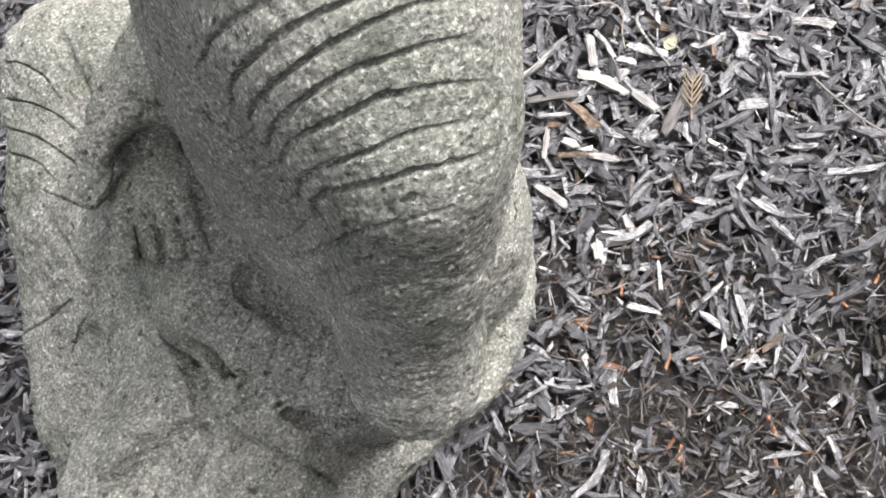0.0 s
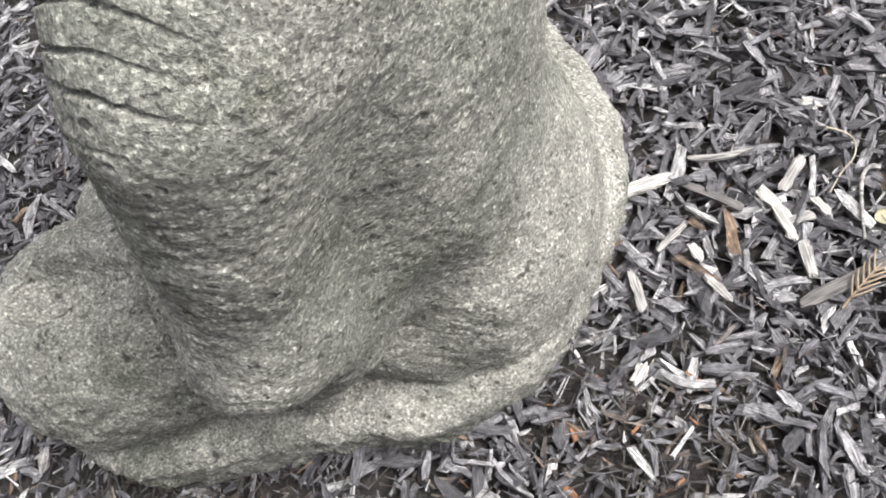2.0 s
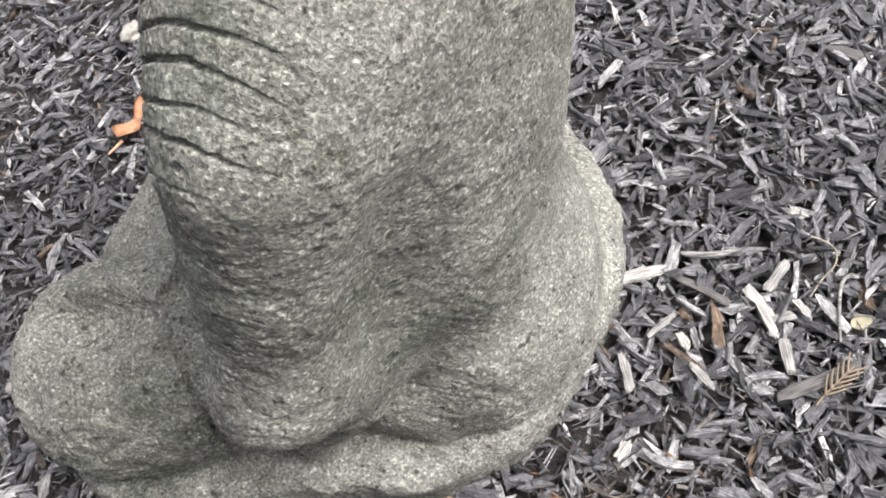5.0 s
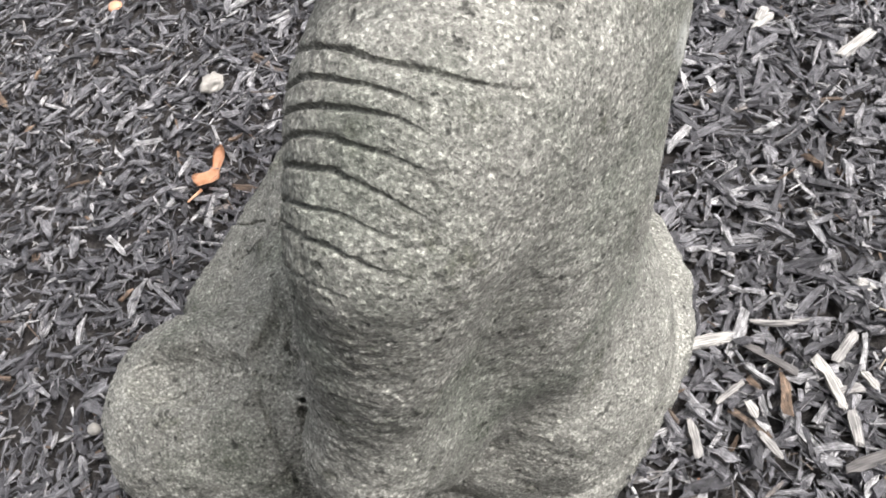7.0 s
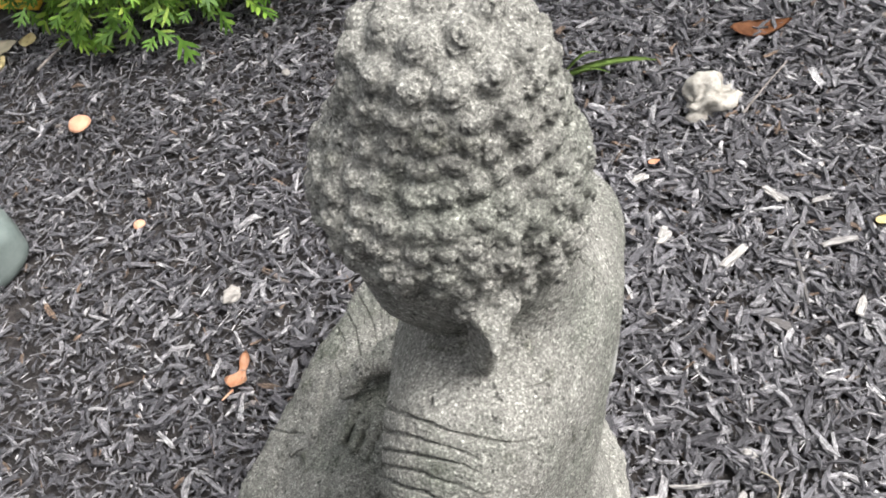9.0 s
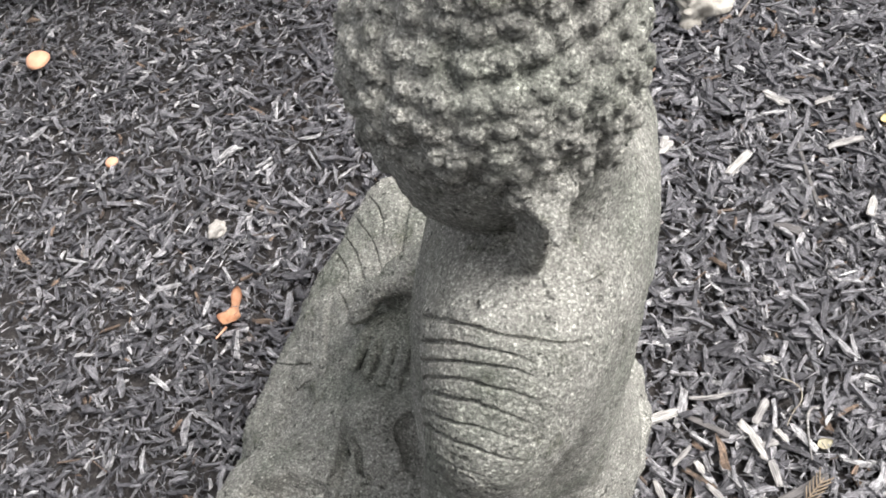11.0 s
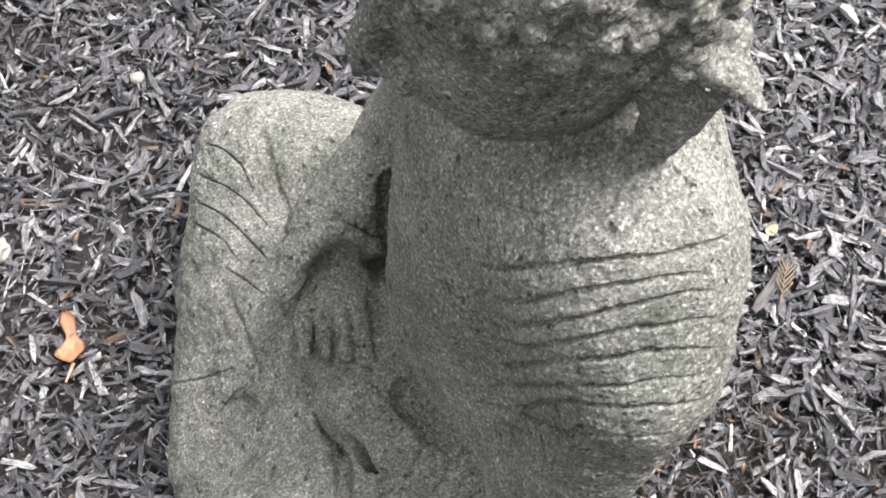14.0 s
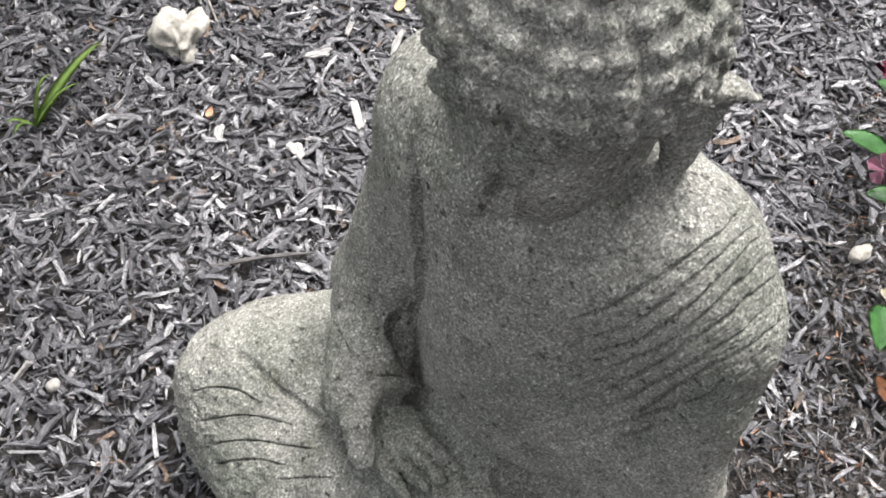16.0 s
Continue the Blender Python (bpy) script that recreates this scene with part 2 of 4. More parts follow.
def surface(body):
    """The zero surface of the body: one point in each crossed cell, one face for each crossed edge."""
    neg = body < 0
    n0, n1, n2 = (n - 1 for n in body.shape)
    total = np.zeros((n0, n1, n2), np.int8)
    corners = [(i, j, k) for i in (0, 1) for j in (0, 1) for k in (0, 1)]
    for i, j, k in corners:
        total += neg[i:i + n0, j:j + n1, k:k + n2]
    cells = np.argwhere((total > 0) & (total < 8))
    number = np.full((n0, n1, n2), -1, np.int32)
    number[tuple(cells.T)] = np.arange(len(cells))
    acc, hits = np.zeros((len(cells), 3)), np.zeros(len(cells))
    for a in corners:
        for axis in range(3):
            if a[axis]:
                continue
            b = list(a)
            b[axis] = 1
            va, vb = body[tuple((cells + a).T)], body[tuple((cells + b).T)]
            cross = (va < 0) != (vb < 0)
            s = np.where(cross, va / np.where(cross, va - vb, 1), 0)
            place = np.array(a, float) + s[:, None] * (np.array(b) - np.array(a))
            acc += place * cross[:, None]
            hits += cross
    verts = LOW + STEP * (cells + acc / hits[:, None])
    faces = []
    for axis in range(3):
        u, v = (axis + 1) % 3, (axis + 2) % 3
        a = neg.take(range(body.shape[axis] - 1), axis)
        b = neg.take(range(1, body.shape[axis]), axis)
        e = np.argwhere(a != b)
        e = e[(e[:, u] > 0) & (e[:, v] > 0) & (e[:, u] < body.shape[u] - 1) & (e[:, v] < body.shape[v] - 1)]
        flip = ~a[tuple(e.T)]
        du, dv = np.eye(3, dtype=int)[u], np.eye(3, dtype=int)[v]
        ring = np.stack([number[tuple((e - s * du - t * dv).T)] for s, t in ((0, 0), (1, 0), (1, 1), (0, 1))], 1)
        ring[flip] = ring[flip][:, ::-1]
        faces.append(ring)
    return verts, np.concatenate(faces)


def sampled(body, p):
    """The body's value at scattered places."""
    q = np.clip((p - LOW) / STEP, 0, COUNT - 2.001)
    i = q.astype(int)
    f = q - i
    out = 0
    for c in ((x, y, z) for x in (0, 1) for y in (0, 1) for z in (0, 1)):
        w = np.prod(np.where(c, f, 1 - f), axis=1)
        out = out + w * body[tuple((i + c).T)]
    return out


def slope(body, p):
    g = np.stack([sampled(body, p + e) - sampled(body, p - e) for e in np.eye(3) * STEP], 1)
    return g / (np.linalg.norm(g, axis=1, keepdims=True) + 1e-9)


def settled(body, p, rounds=4):
    """Places moved onto the surface, and the way out of it there."""
    for _ in range(rounds):
        p = p - sampled(body, p)[:, None] * slope(body, p)
    return p, slope(body, p)


def smooth_line(points, step):
    p = np.array(points, float)
    p = np.concatenate([[2 * p[0] - p[1]], p, [2 * p[-1] - p[-2]]])
    out = []
    for a, b, c, d in zip(p, p[1:], p[2:], p[3:]):
        n = max(2, int(np.linalg.norm(c - b) / step))
        t = np.linspace(0, 1, n, endpoint=False)[:, None]
        out.append(0.5 * (2 * b + (c - a) * t + (2 * a - 5 * b + 4 * c - d) * t**2 + (3 * b - a - 3 * c + d) * t**3))
    return np.concatenate(out + [p[-2:-1]])


def hollow(body, points, width=0.0032, depth=0.0026, ends=0.25):
    """A carved line over the surface, thinning out to its ends."""
    line, out = settled(body, smooth_line(points, 0.0016))
    n = len(line)
    u = np.minimum(np.arange(n), np.arange(n)[::-1]) / max(1.0, n * ends)
    for p, d, k in zip(line, out, np.clip(u, 0.15, 1)):
        r = width * (0.6 + 0.4 * k)
        c = p + d * (r - depth * k)
        lump(body, c, r + 0.006, lambda v, x, y, z: cut(v, np.sqrt(x * x + y * y + z * z) - r, 0.003))


def groove(body, points, width, depth, up=(-0.25, -0.35, 0.9)):
    """A deep cut between two forms, along a line given on them, narrowing to its ends."""
    line = smooth_line(points, 0.002)
    way = np.array(up) / np.linalg.norm(up)
    n = len(line)
    for i, p in enumerate(line):
        k = min(1.0, 0.25 + 3.0 * min(i, n - 1 - i) / n)
        r = width * (0.5 + 0.5 * k)
        lump(body, p + way * (r - depth * k), r + 0.006, lambda v, x, y, z: cut(v, np.sqrt(x * x + y * y + z * z) - r, 0.003))


CARVED = []


def crease(body, points, width=0.0024, depth=0.003, ends=0.3):
    """Notes a sharp line, to be cut into the refined surface."""
    line, _ = settled(body, smooth_line(points, 0.0009))
    CARVED.append((line, width, depth, ends))


def lattice(p, cell, seed):
    """Smooth random values over space, with bumps about as wide as cell."""
    table = np.random.default_rng(seed).uniform(-1, 1, (48, 48, 48)).astype(np.float32)
    q = p / cell
    i = np.floor(q).astype(int)
    f = q - i
    f = f * f * (3 - 2 * f)
    out = 0
    near, far, cells = 1 - f, f, [(i % 48).T, ((i + 1) % 48).T]
    for x, y, z in ((x, y, z) for x in (0, 1) for y in (0, 1) for z in (0, 1)):
        weight = (far if x else near)[:, 0] * (far if y else near)[:, 1] * (far if z else near)[:, 2]
        out = out + weight * table[cells[x][0], cells[y][1], cells[z][2]]
    return out


def refined(name, verts, quads, material):
    """The surface divided once more, with the sharp lines cut in and the grain of the stone raised."""
    rough = new(name, mesh_from_arrays(name, verts, quads, material, True))
    rough.modifiers.new("finer", "SUBSURF").levels = 1
    me = bpy.data.meshes.new_from_object(rough.evaluated_get(bpy.context.evaluated_depsgraph_get()))
    old = rough.data
    rough.modifiers.clear()
    rough.data = me
    bpy.data.meshes.remove(old)
    me.name = name
    p = np.empty(len(me.vertices) * 3, np.float32)
    me.vertices.foreach_get("co", p)
    p = p.reshape(-1, 3).astype(float)
    fine = np.zeros(len(p), bool)
    for line, width, depth, ends in CARVED:
        if width > 0.00165:
            continue
        near = np.nonzero(((p > line.min(0) - 0.004) & (p < line.max(0) + 0.004)).all(1))[0]
        for q in line[::3]:
            fine[near] |= ((p[near] - q) ** 2).sum(1) < 0.0021 ** 2
    bm = bmesh.new()
    bm.from_mesh(me)
    bm.verts.ensure_lookup_table()
    edges = [e for e in bm.edges if fine[e.verts[0].index] and fine[e.verts[1].index]]
    bmesh.ops.subdivide_edges(bm, edges=edges, cuts=3, use_grid_fill=True)
    bm.to_mesh(me)
    bm.free()
    n = len(me.vertices)
    p, d = np.empty(n * 3, np.float32), np.empty(n * 3, np.float32)
    me.vertices.foreach_get("co", p)
    me.vertex_normals.foreach_get("vector", d)
    p, d = p.reshape(-1, 3).astype(float), d.reshape(-1, 3).astype(float)
    worn = np.clip((0.22 - p[:, 2]) / 0.03, 0, 1) * np.clip((0.06 - p[:, 0]) / 0.03, 0, 1)
    move = 0.0006 * (1 + 0.7 * worn) * lattice(p, 0.0032, 1) + 0.0007 * (1 + worn) * lattice(p, 0.011, 2) + 0.0012 * lattice(p, 0.035, 3) + 0.0009 * worn * lattice(p, 0.006, 8)
    move -= 0.0012 * np.clip(lattice(p, 0.0045, 4) - 0.58, 0, 1) / 0.3
    move += np.clip((p[:, 2] - 0.46) / 0.03, 0, 1) * 0.0005 * lattice(p, 0.0055, 7)
    move += np.clip((0.05 - p[:, 2]) / 0.01, 0, 1) * (0.0022 * lattice(p, 0.016, 5) + 0.0010 * lattice(p, 0.006, 6))
    for line, width, depth, ends in CARVED:
        m = len(line)
        u = np.minimum(np.arange(m), np.arange(m)[::-1]) / max(1.0, m * ends)
        k = np.clip(u, 0.12, 1) * depth * (1 + 0.4 * lattice(line, 0.009, 9))
        wide = width * (1 + 0.25 * lattice(line, 0.006, 12))
        low, high = line.min(0) - 3 * width, line.max(0) + 3 * width
        near = np.nonzero(((p > low) & (p < high)).all(1))[0]
        if len(near):
            close = np.zeros(len(near), bool)
            for q in line[::8]:
                close |= ((p[near] - q) ** 2).sum(1) < (3 * width + 0.006) ** 2
            near = near[close]
        if len(near) and width < 0.00165:
            line = line.copy()
            for at in range(0, m, 20):
                v = near[((line[at:at + 20, None] - p[near][None]) ** 2).sum(2).argmin(1)]
                line[at:at + 20] += d[v] * ((p[v] - line[at:at + 20]) * d[v]).sum(1, keepdims=True)
        for some in np.array_split(near, max(1, len(near) // 4000)):
            if not len(some):
                continue
            gap = np.sqrt(((p[some, None] - line[None]) ** 2).sum(2))
            best = gap.argmin(1)
            g = gap[np.arange(len(some)), best] / wide[best]
            move[some] -= k[best] * np.clip(1 - g * g, 0, 1) ** 0.7
    p += d * move[:, None]
    me.vertices.foreach_set("co", p.astype(np.float32).ravel())
    me.polygons.foreach_set("use_smooth", np.ones(len(me.polygons), bool))
    me.update()
    return rough


def curls(body, rng):
    """Rows of small snail curls over the skull, staggered row by row."""
    centre = np.array([0.098, -0.069, 0.500])
    rows = []
    for k, up in enumerate(np.radians(np.arange(-36, 84, 12.2))):
        n = max(4, int(round(2 * np.pi * np.cos(up) * 0.069 / 0.0160)))
        for j in range(n):
            rows.append((up + rng.normal(0, 0.02), 2 * np.pi * (j + 0.5 * (k % 2)) / n + rng.normal(0, 0.03)))
    for k, (height, radius, n) in enumerate(((0.572, 0.043, 16), (0.586, 0.036, 12), (0.598, 0.022, 7), (0.604, 0.0, 1))):
        for j in range(n):
            a = 2 * np.pi * (j + 0.5 * (k % 2)) / n
            rows.append((None, (0.105 + radius * np.cos(a), -0.067 + radius * np.sin(a), height)))
    at = []
    for up, turn in rows:
        if up is None:
            at.append(turn)
            continue
        d = np.array([np.cos(up) * np.cos(turn), np.cos(up) * np.sin(turn), np.sin(up)])
        if up > 1.25 or (up < -0.5 and d[0] < -0.05) or (up < -0.3 and d[0] < -0.5):
            continue
        at.append(centre + 0.069 * d)
    place, out = settled(body, np.array(at))
    swirls = []
    for p, d in zip(place, out):
        r = rng.uniform(0.0080, 0.0092)
        c = p - d * (r - rng.uniform(0.0066, 0.0086))
        lump(body, c, r + 0.006, lambda v, x, y, z: joined(v, np.sqrt(x * x + y * y + z * z) - r, 0.0015))
        side = np.cross(d, rng.normal(size=3))
        side /= np.linalg.norm(side)
        cross = np.cross(d, side)
        turn = np.linspace(0, 2.6 * np.pi, 26) * rng.choice([-1, 1])
        swirl = np.linspace(0.0060, 0.0010, 26)
        swirls.append(c + d * 0.004 + np.cos(turn)[:, None] * swirl[:, None] * side + np.sin(turn)[:, None] * swirl[:, None] * cross)
    for line in swirls:
        line, _ = settled(body, line)
        CARVED.append((line, 0.0017, 0.0013, 0.1))


def base_and_legs(body):
    foot = rounded_plan([(-0.088, -0.15), (0.064, -0.12), (0.1, -0.04), (0.057, 0.028), (0.006, 0.095)], 0.089)
    ripple = 0.003 * np.sin(41 * PX + 1) * np.cos(37 * PY + 2)
    body = slab(foot + ripple, -0.02, 0.040, 0.010)
    legs = capsule((0.075, -0.1, 0.066), (-0.093, -0.167, 0.077), 0.066, 0.066)
    legs = joined(legs, capsule((0.064, 0.025, 0.066), (0.013, 0.087, 0.068), 0.066, 0.064), 0.03)
    legs = joined(legs, capsule((-0.121, -0.077, 0.03), (-0.021, 0.111, 0.08), 0.043, 0.05), 0.03)
    legs = joined(legs, ellipsoid((0.0, -0.045, 0.075), (0.095, 0.10, 0.072)), 0.04)
    legs = joined(legs, capsule((-0.054, 0.033, 0.065), (-0.045, -0.005, 0.09), 0.043, 0.035), 0.03)
    legs = joined(legs, ellipsoid((0.083, -0.084, 0.054), (0.085, 0.100, 0.085)), 0.02)
    legs = cut(legs, ellipsoid((-0.088, -0.166, 0.130), (0.036, 0.020, 0.013), (20, 0, 10)), 0.012)
    return joined(body, legs, 0.003)


def torso_and_arms(body):
    torso = ellipsoid((0.11, -0.064, 0.295), (0.061, 0.101, 0.11))
    torso = joined(torso, ellipsoid((0.088, -0.079, 0.157), (0.071, 0.074, 0.195)), 0.05)
    torso = joined(torso, ellipsoid((0.068, -0.132, 0.185), (0.041, 0.073, 0.088)), 0.04)
    torso = joined(torso, capsule((0.099, -0.144, 0.359), (0.135, 0.011, 0.34), 0.048, 0.048), 0.04)
    torso = joined(torso, ellipsoid((0.119, -0.038, 0.334), (0.048, 0.066, 0.062)), 0.03)
    # the near arm in its wide sleeve, tapering down to the plinth
    sleeve = capsule((0.087, -0.183, 0.333), (0.051, -0.209, 0.192), 0.036, 0.024)
    sleeve = joined(sleeve, capsule((0.051, -0.209, 0.192), (0.056, -0.186, 0.125), 0.024, 0.017), 0.03)
    sleeve = joined(sleeve, capsule((0.056, -0.186, 0.125), (0.023, -0.188, 0.05), 0.017, 0.016), 0.02)
    torso = joined(torso, capsule((0.102, -0.132, 0.30), (0.098, -0.122, 0.19), 0.044, 0.050), 0.02)
    torso = joined(torso, sleeve, 0.03)
    # a sharp hem over the thigh, running out smoothly into the back
    body = joined(body, torso, 0.005 + 0.075 * np.clip((PX - 0.085) / 0.05, 0, 1))
    # the far arm
    right = capsule((0.118, 0.012, 0.315), (0.082, 0.034, 0.185), 0.040, 0.035)
    right = joined(right, capsule((0.08, 0.034, 0.18), (0.005, 0.004, 0.158), 0.034, 0.029), 0.02)
    return joined(body, right, 0.006)


def lap(body):
    body = joined(body, capsule((0.03, -0.168, 0.105), (-0.022, -0.105, 0.138), 0.043, 0.026), 0.006)
    body = joined(body, ellipsoid((0.018, -0.075, 0.138), (0.032, 0.045, 0.020)), 0.012)
    # the cuff, open towards the hand
    body = cut(body, ellipsoid((0.002, -0.036, 0.176), (0.032, 0.020, 0.013), (0, 0, -18)), 0.003)
    lip = capsule((0.028, -0.022, 0.162), (0.004, -0.010, 0.186), 0.0060, 0.0078)
    lip = joined(lip, capsule((0.004, -0.010, 0.186), (-0.022, -0.013, 0.182), 0.0078, 0.0090), 0.004)
    lip = joined(lip, capsule((-0.022, -0.013, 0.182), (-0.036, -0.028, 0.171), 0.0090, 0.008), 0.004)
    body = joined(body, lip, 0.003)
    # the hands, one in the other
    hand = ellipsoid((-0.007, -0.034, 0.150), (0.028, 0.022, 0.016), (0, 0, -14))
    hand = joined(hand, ellipsoid((-0.012, -0.066, 0.140), (0.034, 0.032, 0.015), (0, 0, -14)), 0.006)
    for k in range(4):
        root, tip = (-0.0305 + 0.0112 * k, -0.037 - 0.003 * k, 0.1585), (-0.040 + 0.0112 * k, -0.066 - 0.005 * k, 0.1555)
        hand = joined(hand, capsule(root, tip, 0.0055, 0.0050), 0.0012)
    body = joined(body, hand, 0.003)
    return joined(body, capsule((-0.036, -0.092, 0.140), (0.012, -0.106, 0.150), 0.011, 0.011), 0.005)


def neck_and_head(body):
    body = joined(body, capsule((0.120, -0.064, 0.36), (0.114, -0.063, 0.44), 0.044, 0.044), 0.012)
    head = joined(ellipsoid((0.0992, -0.0678, 0.4662), (0.0589, 0.0539, 0.0924), (0, 18, 0)), ellipsoid((0.0924, -0.0691, 0.5012), (0.059, 0.0595, 0.055)), 0.015)
    head = joined(head, ellipsoid((0.1052, -0.0671, 0.5671), (0.0429, 0.0347, 0.0362)), 0.03)
    nose = joined(capsule((0.044, -0.063, 0.478), (0.030, -0.061, 0.431), 0.006, 0.0105), capsule((0.037, -0.074, 0.428), (0.037, -0.050, 0.428), 0.0085, 0.0085), 0.003)
    head = joined(head, cut(nose, PZ - 0.419, 0.003), 0.003)
    for y in (-0.086, -0.040):
        head = joined(head, capsule((0.046, y, 0.474), (0.050, y * 1.5 + 0.0315, 0.470), 0.006, 0.005), 0.006)
    head = joined(head, capsule((0.045, -0.075, 0.414), (0.045, -0.051, 0.414), 0.005, 0.005), 0.005)
    body = joined(body, head, 0.003)
    for side in (1, -1):
        def at(x, y, z):
            return (x, -0.067 + side * (y + 0.067), z)
        tip = at(0.1245, -0.1505, 0.4625)
        ear = capsule(at(0.103, -0.116, 0.463), tip, 0.0050, 0.0025)
        ear = joined(ear, capsule(at(0.127, -0.112, 0.463), at(0.1265, -0.143, 0.4625), 0.0050, 0.0032), 0.004)
        ear = joined(ear, capsule(at(0.114, -0.112, 0.464), at(0.120, -0.136, 0.4625), 0.0060, 0.0050), 0.004)
        ear = joined(ear, capsule(at(0.114, -0.114, 0.462), at(0.109, -0.128, 0.409), 0.0065, 0.0050), 0.004)
        ear = joined(ear, capsule(at(0.120, -0.139, 0.458), at(0.112, -0.130, 0.411), 0.0035, 0.0045), 0.004)
        ear = joined(ear, capsule(at(0.117, -0.127, 0.460), at(0.110, -0.127, 0.413), 0.0050, 0.0055), 0.005)
        ear = joined(ear, capsule(at(0.108, -0.100, 0.448), at(0.112, -0.124, 0.430), 0.0080, 0.0060), 0.005)
        body = joined(body, ear, 0.0025)
    return body


def statue_body():
    body = np.full(COUNT, 1.0, np.float32)
    within(body, (-0.25, -0.27, -0.02), (0.225, 0.235, 0.20), base_and_legs)
    within(body, (-0.06, -0.27, -0.02), (0.225, 0.115, 0.42), torso_and_arms)
    within(body, (-0.10, -0.26, 0.04), (0.11, 0.07, 0.215), lap)
    within(body, (0.0, -0.18, 0.33), (0.21, 0.055, 0.64), neck_and_head)
    # a little unevenness all over
    body = body + 0.0007 * np.sin(97 * PX + 31 * PZ) * np.sin(83 * PY + 1) * np.sin(71 * PZ + 2)
    curls(body, np.random.default_rng(5))
    # robe folds over the near shoulder, hooking down its front
    for fold in (
        [(0.0407, -0.1054, 0.3190), (0.0480, -0.1286, 0.3574), (0.0515, -0.1366, 0.3726), (0.0696, -0.1526, 0.3962), (0.0831, -0.1588, 0.4020), (0.0941, -0.1635, 0.4026), (0.1075, -0.1651, 0.4013), (0.1215, -0.1650, 0.3960), (0.1345, -0.1607, 0.3874), (0.1435, -0.1530, 0.3794)],
        [(0.0417, -0.1157, 0.3032), (0.0485, -0.1350, 0.3369), (0.0536, -0.1524, 0.3740), (0.0691, -0.1619, 0.3920), (0.0826, -0.1672, 0.3974), (0.0982, -0.1714, 0.3983), (0.1117, -0.1744, 0.3945), (0.1188, -0.1747, 0.3909)],
        [(0.0383, -0.1205, 0.2876), (0.0499, -0.1441, 0.3287), (0.0506, -0.1579, 0.3630), (0.0686, -0.1696, 0.3870), (0.0845, -0.1743, 0.3928), (0.0980, -0.1770, 0.3938), (0.1070, -0.1791, 0.3915), (0.1152, -0.1813, 0.3862)],
        [(0.0405, -0.1320, 0.2804), (0.0499, -0.1467, 0.3069), (0.0504, -0.1655, 0.3573), (0.0682, -0.1762, 0.3819), (0.0842, -0.1816, 0.3865), (0.0977, -0.1852, 0.3858), (0.1141, -0.1869, 0.3795)],
        [(0.0390, -0.1427, 0.2660), (0.0501, -0.1542, 0.2923), (0.0510, -0.1721, 0.3551), (0.0770, -0.1869, 0.3791), (0.0884, -0.1910, 0.3791), (0.0998, -0.1943, 0.3759), (0.1132, -0.1965, 0.3658)],
        [(0.0290, -0.1384, 0.2403), (0.0406, -0.1530, 0.2600), (0.0499, -0.1795, 0.3467), (0.0765, -0.1965, 0.3705), (0.0903, -0.2006, 0.3700), (0.1070, -0.2029, 0.3618)],
        [(0.0327, -0.1515, 0.2365), (0.0436, -0.1656, 0.2636), (0.0483, -0.1814, 0.3280), (0.0544, -0.1899, 0.3509), (0.0737, -0.2032, 0.3624), (0.0854, -0.2072, 0.3619), (0.1059, -0.2085, 0.3529)],
        [(0.0342, -0.1624, 0.2308), (0.0428, -0.1785, 0.2739), (0.0443, -0.1688, 0.2685), (0.0508, -0.1950, 0.3271), (0.0593, -0.2040, 0.3435), (0.0702, -0.2111, 0.3495), (0.0838, -0.2151, 0.3494)],
    ):
        crease(body, fold, 0.0013, 0.0028, 0.2)
    for fold in (
        [(0.0384, -0.1844, 0.2532), (0.0494, -0.2052, 0.3036), (0.0678, -0.2178, 0.3148), (0.0852, -0.2209, 0.2996)],
        [(0.0407, -0.2017, 0.2704), (0.0521, -0.2142, 0.2899), (0.0647, -0.2218, 0.2899)],
        [(0.0335, -0.1980, 0.2378), (0.0514, -0.2197, 0.2654), (0.0668, -0.2261, 0.2566)],
        [(0.0351, -0.2120, 0.2345), (0.0501, -0.2248, 0.2432), (0.0605, -0.2285, 0.2380)],
    ):
        crease(body, fold, 0.0013, 0.0016, 0.4)
    hollow(body, [(0.078, 0.004, 0.365), (0.060, -0.006, 0.350), (0.046, -0.012, 0.315), (0.040, -0.012, 0.270), (0.043, -0.004, 0.200), (0.033, -0.026, 0.160)], 0.006, 0.009, 0.1)
    # neckline
    crease(body, [(0.0526, -0.0866, 0.3717), (0.0543, -0.1023, 0.3766), (0.0596, -0.1198, 0.3861), (0.0726, -0.1375, 0.4002)], 0.0012, 0.0016, 0.3)
    crease(body, [(0.1134, -0.1411, 0.4056), (0.1304, -0.1358, 0.3990), (0.1457, -0.1232, 0.3894), (0.1570, -0.1029, 0.3814), (0.1645, -0.0832, 0.3804), (0.1662, -0.0665, 0.3850), (0.1623, -0.0531, 0.3947), (0.1599, -0.0885, 0.4589)], 0.0012, 0.0022, 0.25)
    # lap and knees
    groove(body, [(-0.0502, -0.0917, 0.1370), (-0.0467, -0.1049, 0.1412), (-0.0444, -0.1152, 0.1433), (-0.0449, -0.1263, 0.1434), (-0.0466, -0.1385, 0.1414), (-0.0495, -0.1499, 0.1375)], 0.0052, 0.0135)
    groove(body, [(-0.0347, -0.1242, 0.1510), (-0.0311, -0.1338, 0.1458), (-0.0275, -0.1464, 0.1406), (-0.0238, -0.1588, 0.1355), (-0.0185, -0.1708, 0.1305), (-0.0100, -0.1818, 0.1256), (0.0005, -0.1932, 0.1207)], 0.0056, 0.0140)
